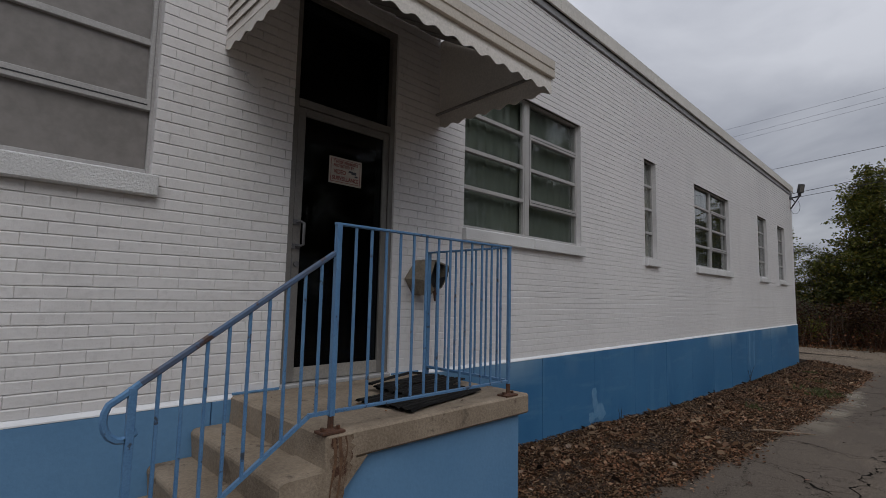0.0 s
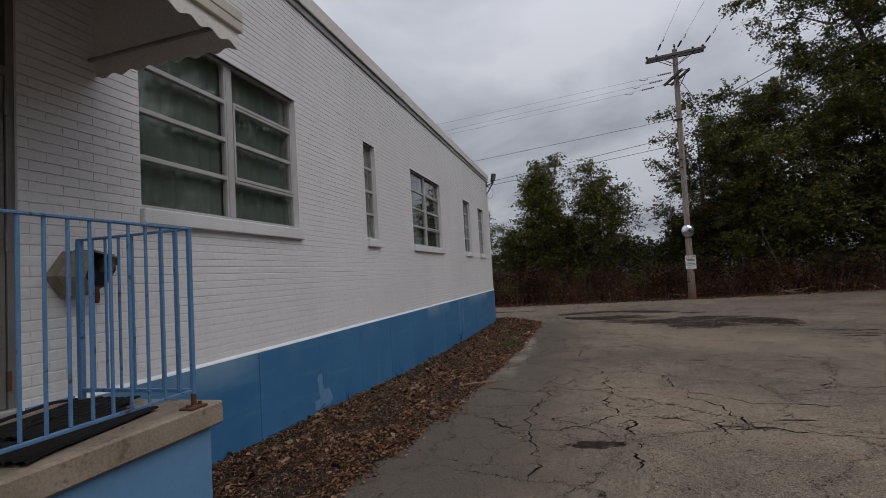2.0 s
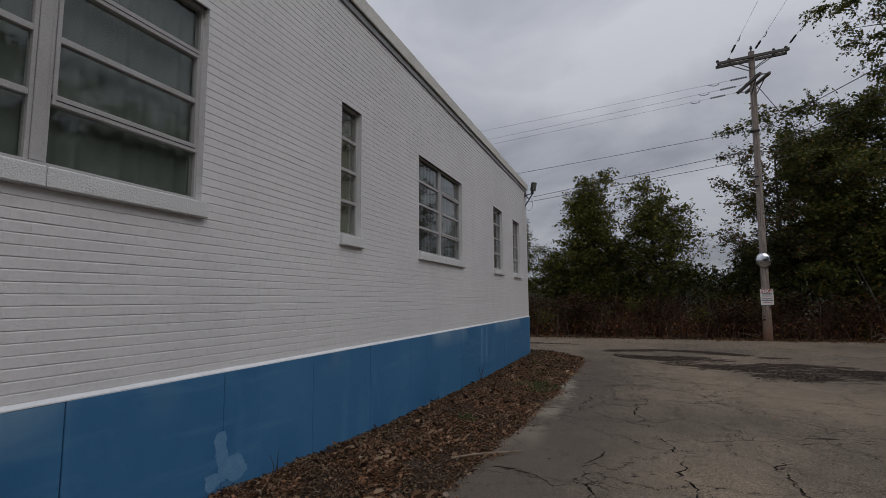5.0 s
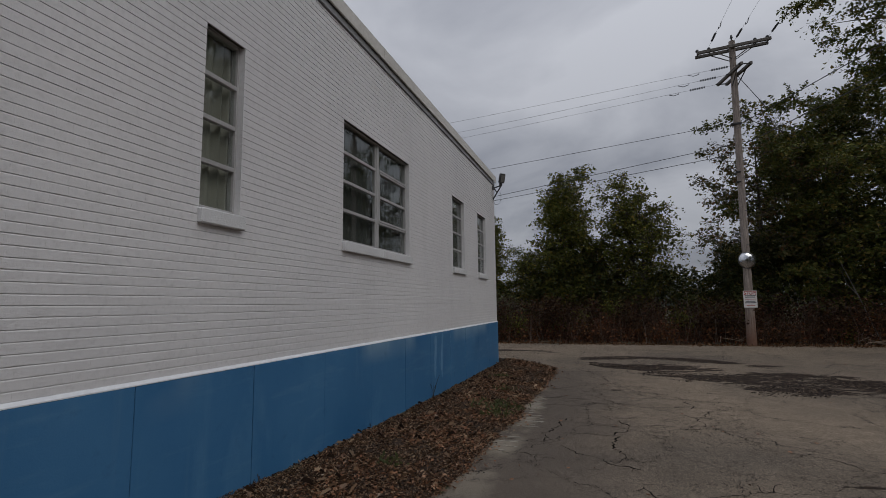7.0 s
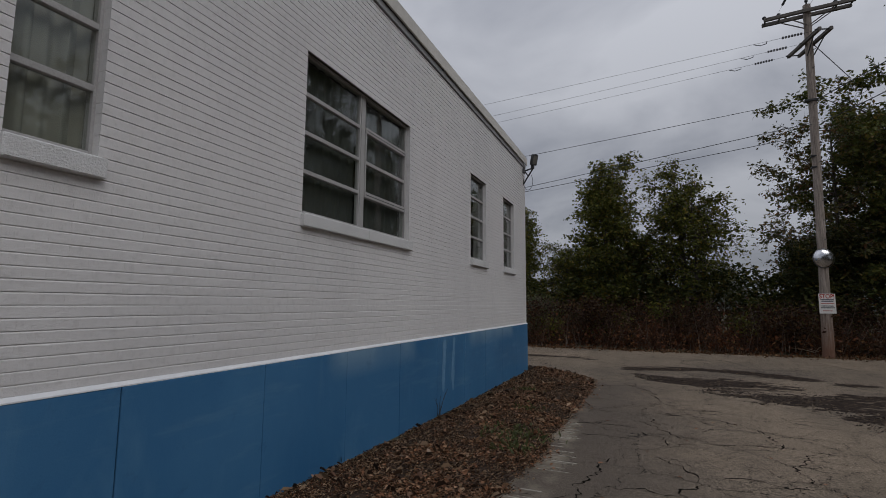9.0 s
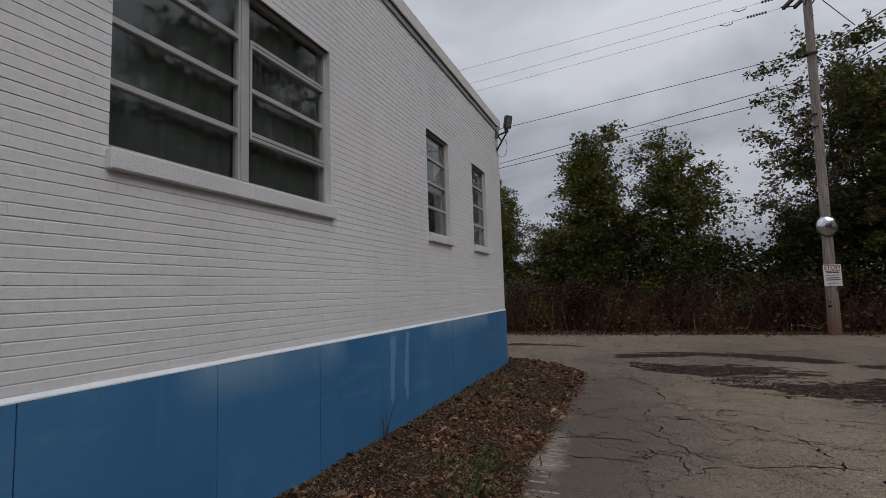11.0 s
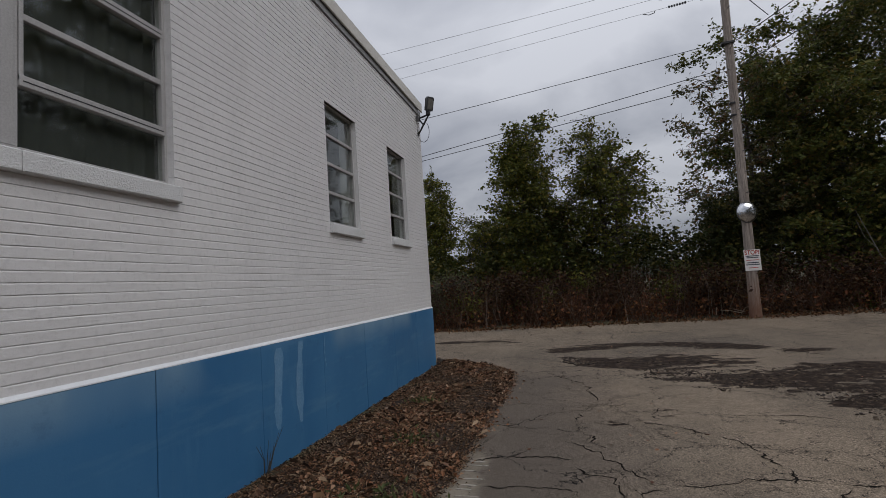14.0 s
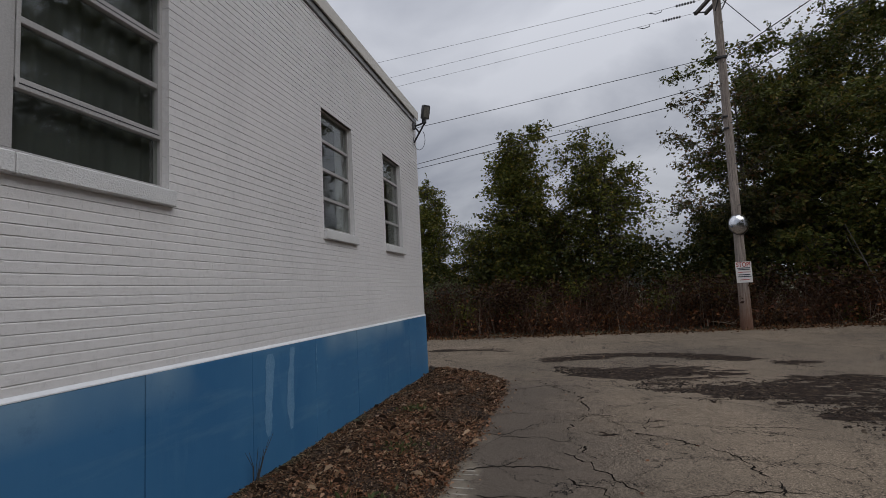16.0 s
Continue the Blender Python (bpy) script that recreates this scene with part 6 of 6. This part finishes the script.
def litter():
    rng = np.random.default_rng(5)

    def flat(name, n, size, material, label, spread=0.0, aspect=0.7, pick=None):
        x = rng.uniform(2.95, 19.4, n)
        if "bright" in name:
            x = np.where(rng.uniform(0, 1, n) < 0.5, 3.0 + rng.gamma(2.0, 2.2, n) % 16.3, rng.uniform(10, 19.4, n))
        e = np.array([bed_edge(float(v)) for v in x])
        t = rng.uniform(0, 1, n) if pick is None else pick(n)
        y = 3.28 + (e - 3.28) * t
        patchy = np.array([noise.noise((float(p) * 1.3, float(q) * 1.9, 5.0 if "straw" in name else 9.0)) for p, q in zip(x, y)])
        clumps = np.array([noise.noise((float(p) * 4.5, float(q) * 5.5, 2.0)) for p, q in zip(x, y)])
        keep = patchy * 1.1 + clumps * 0.7 + rng.uniform(-0.2, 0.2, n) > (-0.6 if "straw" in name else -0.22 if "litter" in name else 0.0)
        x, y, t, e = x[keep], y[keep], t[keep], e[keep]
        n = len(x)
        if spread:
            y -= np.abs(rng.normal(size=n)) * spread * (t > 0.8)
        z = np.array([bed_z(float(p), float(q)) if q > bed_edge(float(p)) else ground_z(float(p)) + 0.01 for p, q in zip(x, y)]) + rng.uniform(0.0, 0.016, n)
        a = rng.uniform(0, math.tau, n)
        d = np.stack([np.cos(a), np.sin(a), np.abs(rng.normal(size=n)) * 0.22], 1)
        s = np.stack([-np.sin(a), np.cos(a), rng.normal(size=n) * 0.3], 1)
        L = size * rng.uniform(0.5, 1.5, n)[:, None]
        W = L * aspect * 0.5
        up = np.array([0, 0, 1.0])
        c = np.stack([x, y, z], 1)
        curl = rng.uniform(-0.15, 0.5, n)[:, None] * L
        v = np.stack([c, c + d * L * 0.35 + s * W + up * curl, c + d * L * 0.8 + s * W * 0.6 + up * curl * 0.7, c + d * L + up * curl * 0.3, c + d * L * 0.75 - s * W * 0.7 + up * curl, c + d * L * 0.3 - s * W + up * curl * 0.8], 1).reshape(-1, 3)
        i = np.arange(n)[:, None] * 6
        f = np.concatenate([i + np.array([[0, 1, 2]]), i + np.array([[0, 2, 3]]), i + np.array([[0, 3, 4]]), i + np.array([[0, 4, 5]])], 0)
        ob = new(name, np_mesh(name, v, f, material))
        return tagged(ob, label, "leaves", kind="stuff")

    flat("leaf_litter", 95000, 0.016, LITTER, "dead brown leaves strewn over the mulch bed", 0.05, 0.45)
    flat("bright_leaves", 17000, 0.032, leafy("bright_dead_leaves", (0.0, (0.15, 0.065, 0.03)), (0.6, (0.28, 0.13, 0.065)), (1.0, (0.42, 0.26, 0.16)), glow=0.1), "orange-brown leaves gathered along the bed's edge", 0.12, 0.75, lambda n: rng.beta(3.2, 1.7, n))
    flat("dry_stalks", 5500, 0.075, CHIPS, "thin pale stalks lying on the mulch bed", 0.02, 0.045)
    flat("large_leaves", 900, 0.055, leafy("large_dead_leaves", (0.0, (0.12, 0.06, 0.035)), (0.6, (0.22, 0.13, 0.08)), (1.0, (0.38, 0.30, 0.23)), glow=0.1), "larger curled pale leaves lying on the mulch bed", 0.1, 0.8)
    flat("mulch_straw", 150000, 0.024, CHIPS, "fine dry stems and wood shreds in the mulch bed", 0.04, 0.13)
    n = 46
    x, y = rng.uniform(1.35, 2.85, n), rng.uniform(2.2, 3.2, n)
    me = leaves_mesh("stoop_litter", np.stack([x, y, np.full(n, 0.864)], 1), 0.028, rng, LITTER, aspect=0.6, droop=0.0)
    co = np.empty(len(me.vertices) * 3, np.float32)
    me.vertices.foreach_get("co", co)
    co = co.reshape(-1, 4, 3)
    co[:, :, 2] = co[:, :1, 2] + np.abs(co[:, :, 2] - co[:, :1, 2]) * 0.3
    me.vertices.foreach_set("co", co.ravel())
    tagged(new("stoop_litter", me), "bits of dry leaf on the concrete stoop", "leaves", kind="stuff")
    # scattered leaves on the lot
    n = 420
    x = rng.uniform(2, 25, n)
    y = rng.uniform(-9, 1.6, n)
    ok = np.array([q < bed_edge(float(p)) for p, q in zip(x, y)])
    x, y = x[ok], y[ok]
    z = np.array([ground_z(float(v)) for v in x]) + 0.014
    me = leaves_mesh("stray_leaves", np.stack([x, y, z], 1), 0.05, rng, LITTER, aspect=0.7, droop=0.0)
    co = np.empty(len(me.vertices) * 3, np.float32)
    me.vertices.foreach_get("co", co)
    co = co.reshape(-1, 4, 3)
    co[:, :, 2] = co[:, :1, 2] + np.abs(co[:, :, 2] - co[:, :1, 2]) * 0.25
    me.vertices.foreach_set("co", co.ravel())
    tagged(new("stray_leaves", me), "a few dry leaves scattered on the asphalt", "leaves", kind="stuff")


litter()
weeds()


# ---- bricks, last ----
def bricks():
    LEN, PHASE, GAP_H = 0.2165, 0.067, 0.0016
    holes = [(h[0], h[1], h[2] if n == "door_1" else h[2] - 0.1, h[3]) for n, h in OPENINGS.items()]
    rng = np.random.default_rng(2)
    near, rest, deep = [], [], []
    rows = int((EAVES - 0.03 - Z_BRICK) / COURSE) + 1
    for r in range(rows):
        z0 = Z_BRICK + r * COURSE + GAP_H / 2
        z1 = min(z0 + COURSE - GAP_H, EAVES - 0.032)
        if r == 0:
            z0 = 0.867
        zm = (z0 + z1) / 2
        cuts = sorted((h[0], h[1]) for h in holes if h[2] - 0.02 < zm < h[3])
        spans, x = [], LEFT
        for a, b in cuts:
            spans.append((x, a))
            x = b
        spans.append((x, RIGHT))
        for a, b in spans:
            i0 = math.floor((a - PHASE) / LEN - 0.5 * (r % 2))
            x = a
            while x < b - 0.001:
                e = PHASE + (i0 + 1 + 0.5 * (r % 2)) * LEN
                i0 += 1
                if e - x < 0.03:
                    continue
                if b - e < 0.03:
                    e = b
                e = min(e, b)
                inner = (x == a and a > LEFT) or (e == b and b < RIGHT)
                j = rng.uniform(-1, 1) * (0.0006 if x < 2.6 else 0.00015)
                g0, g1 = (0.0 if x > 2.6 else 0.0003 for _ in "ab")
                rec = (x + (g0 if x > a else (-0.004 if a > LEFT else 0)), e - (g1 if e < b else (-0.004 if b < RIGHT else 0)), z0 + rng.uniform(-0.001, 0.001), z1 + rng.uniform(-0.001, 0.001), Y + 0.004 + j)
                if inner:
                    deep.append(rec)
                elif 0.78 < x < 1.62 and 0.9 < zm < 3.1 or 2.62 < x < 3.4 and 0.9 < zm < 3.0:
                    near.append(rec)
                else:
                    rest.append(rec)
                x = e
    C, TOP, DEEP = 0.001, 0.0095, 0.0062

    def verts(q, back):
        x0, x1, z0, z1, y = q
        S = 0.0026 if x1 < 2.7 else 0.00025
        return [(x0 + S, y, z0 + C), (x1 - S, y, z0 + C), (x1 - S, y, z1 - TOP), (x0 + S, y, z1 - TOP), (x0, y + 0.6 * S, z0), (x1, y + 0.6 * S, z0), (x1, y + DEEP, z1), (x0, y + DEEP, z1), (x0, back, z0), (x1, back, z0), (x1, back, z1), (x0, back, z1)]

    quad = np.array([(0, 1, 2, 3), (4, 5, 1, 0), (5, 6, 2, 1), (6, 7, 3, 2), (7, 4, 0, 3), (8, 9, 5, 4), (9, 10, 6, 5), (10, 11, 7, 6), (11, 8, 4, 7)])

    def joined(name, items, back, label):
        v = np.array([verts(q, back) for q in items]).reshape(-1, 3)
        f = (np.arange(len(items))[:, None, None] * 12 + quad[None]).reshape(-1, 4)
        ob = new(name, np_mesh(name, v, f, WHITE))
        ob.parent = wall_south
        tagged(ob, label, "", "", "stuff")

    joined("brickwork", rest, Y + 0.018, "rows of painted white bricks with raked joints")
    joined("reveal_bricks", deep, Y + 0.104, "painted bricks turning into the window reveals")
    shared = {}
    for q in near[:300]:
        x0, x1, z0, z1, y = q
        w, h = round((x1 - x0) * 100) / 100, round((z1 - z0) * 500) / 500
        if (w, h) not in shared:
            v = np.array(verts((-(x1 - x0) / 2, (x1 - x0) / 2, -(z1 - z0) / 2, (z1 - z0) / 2, -0.001), 0.018))
            shared[w, h] = np_mesh("brick", v, quad, WHITE)
        ob = new("brick", shared[w, h])
        ob.location = ((x0 + x1) / 2, y + 0.001, (z0 + z1) / 2)
        ob.parent = wall_south
    if near[300:]:
        joined("more_bricks", near[300:], Y + 0.018, "rows of painted white bricks with raked joints")


bricks()
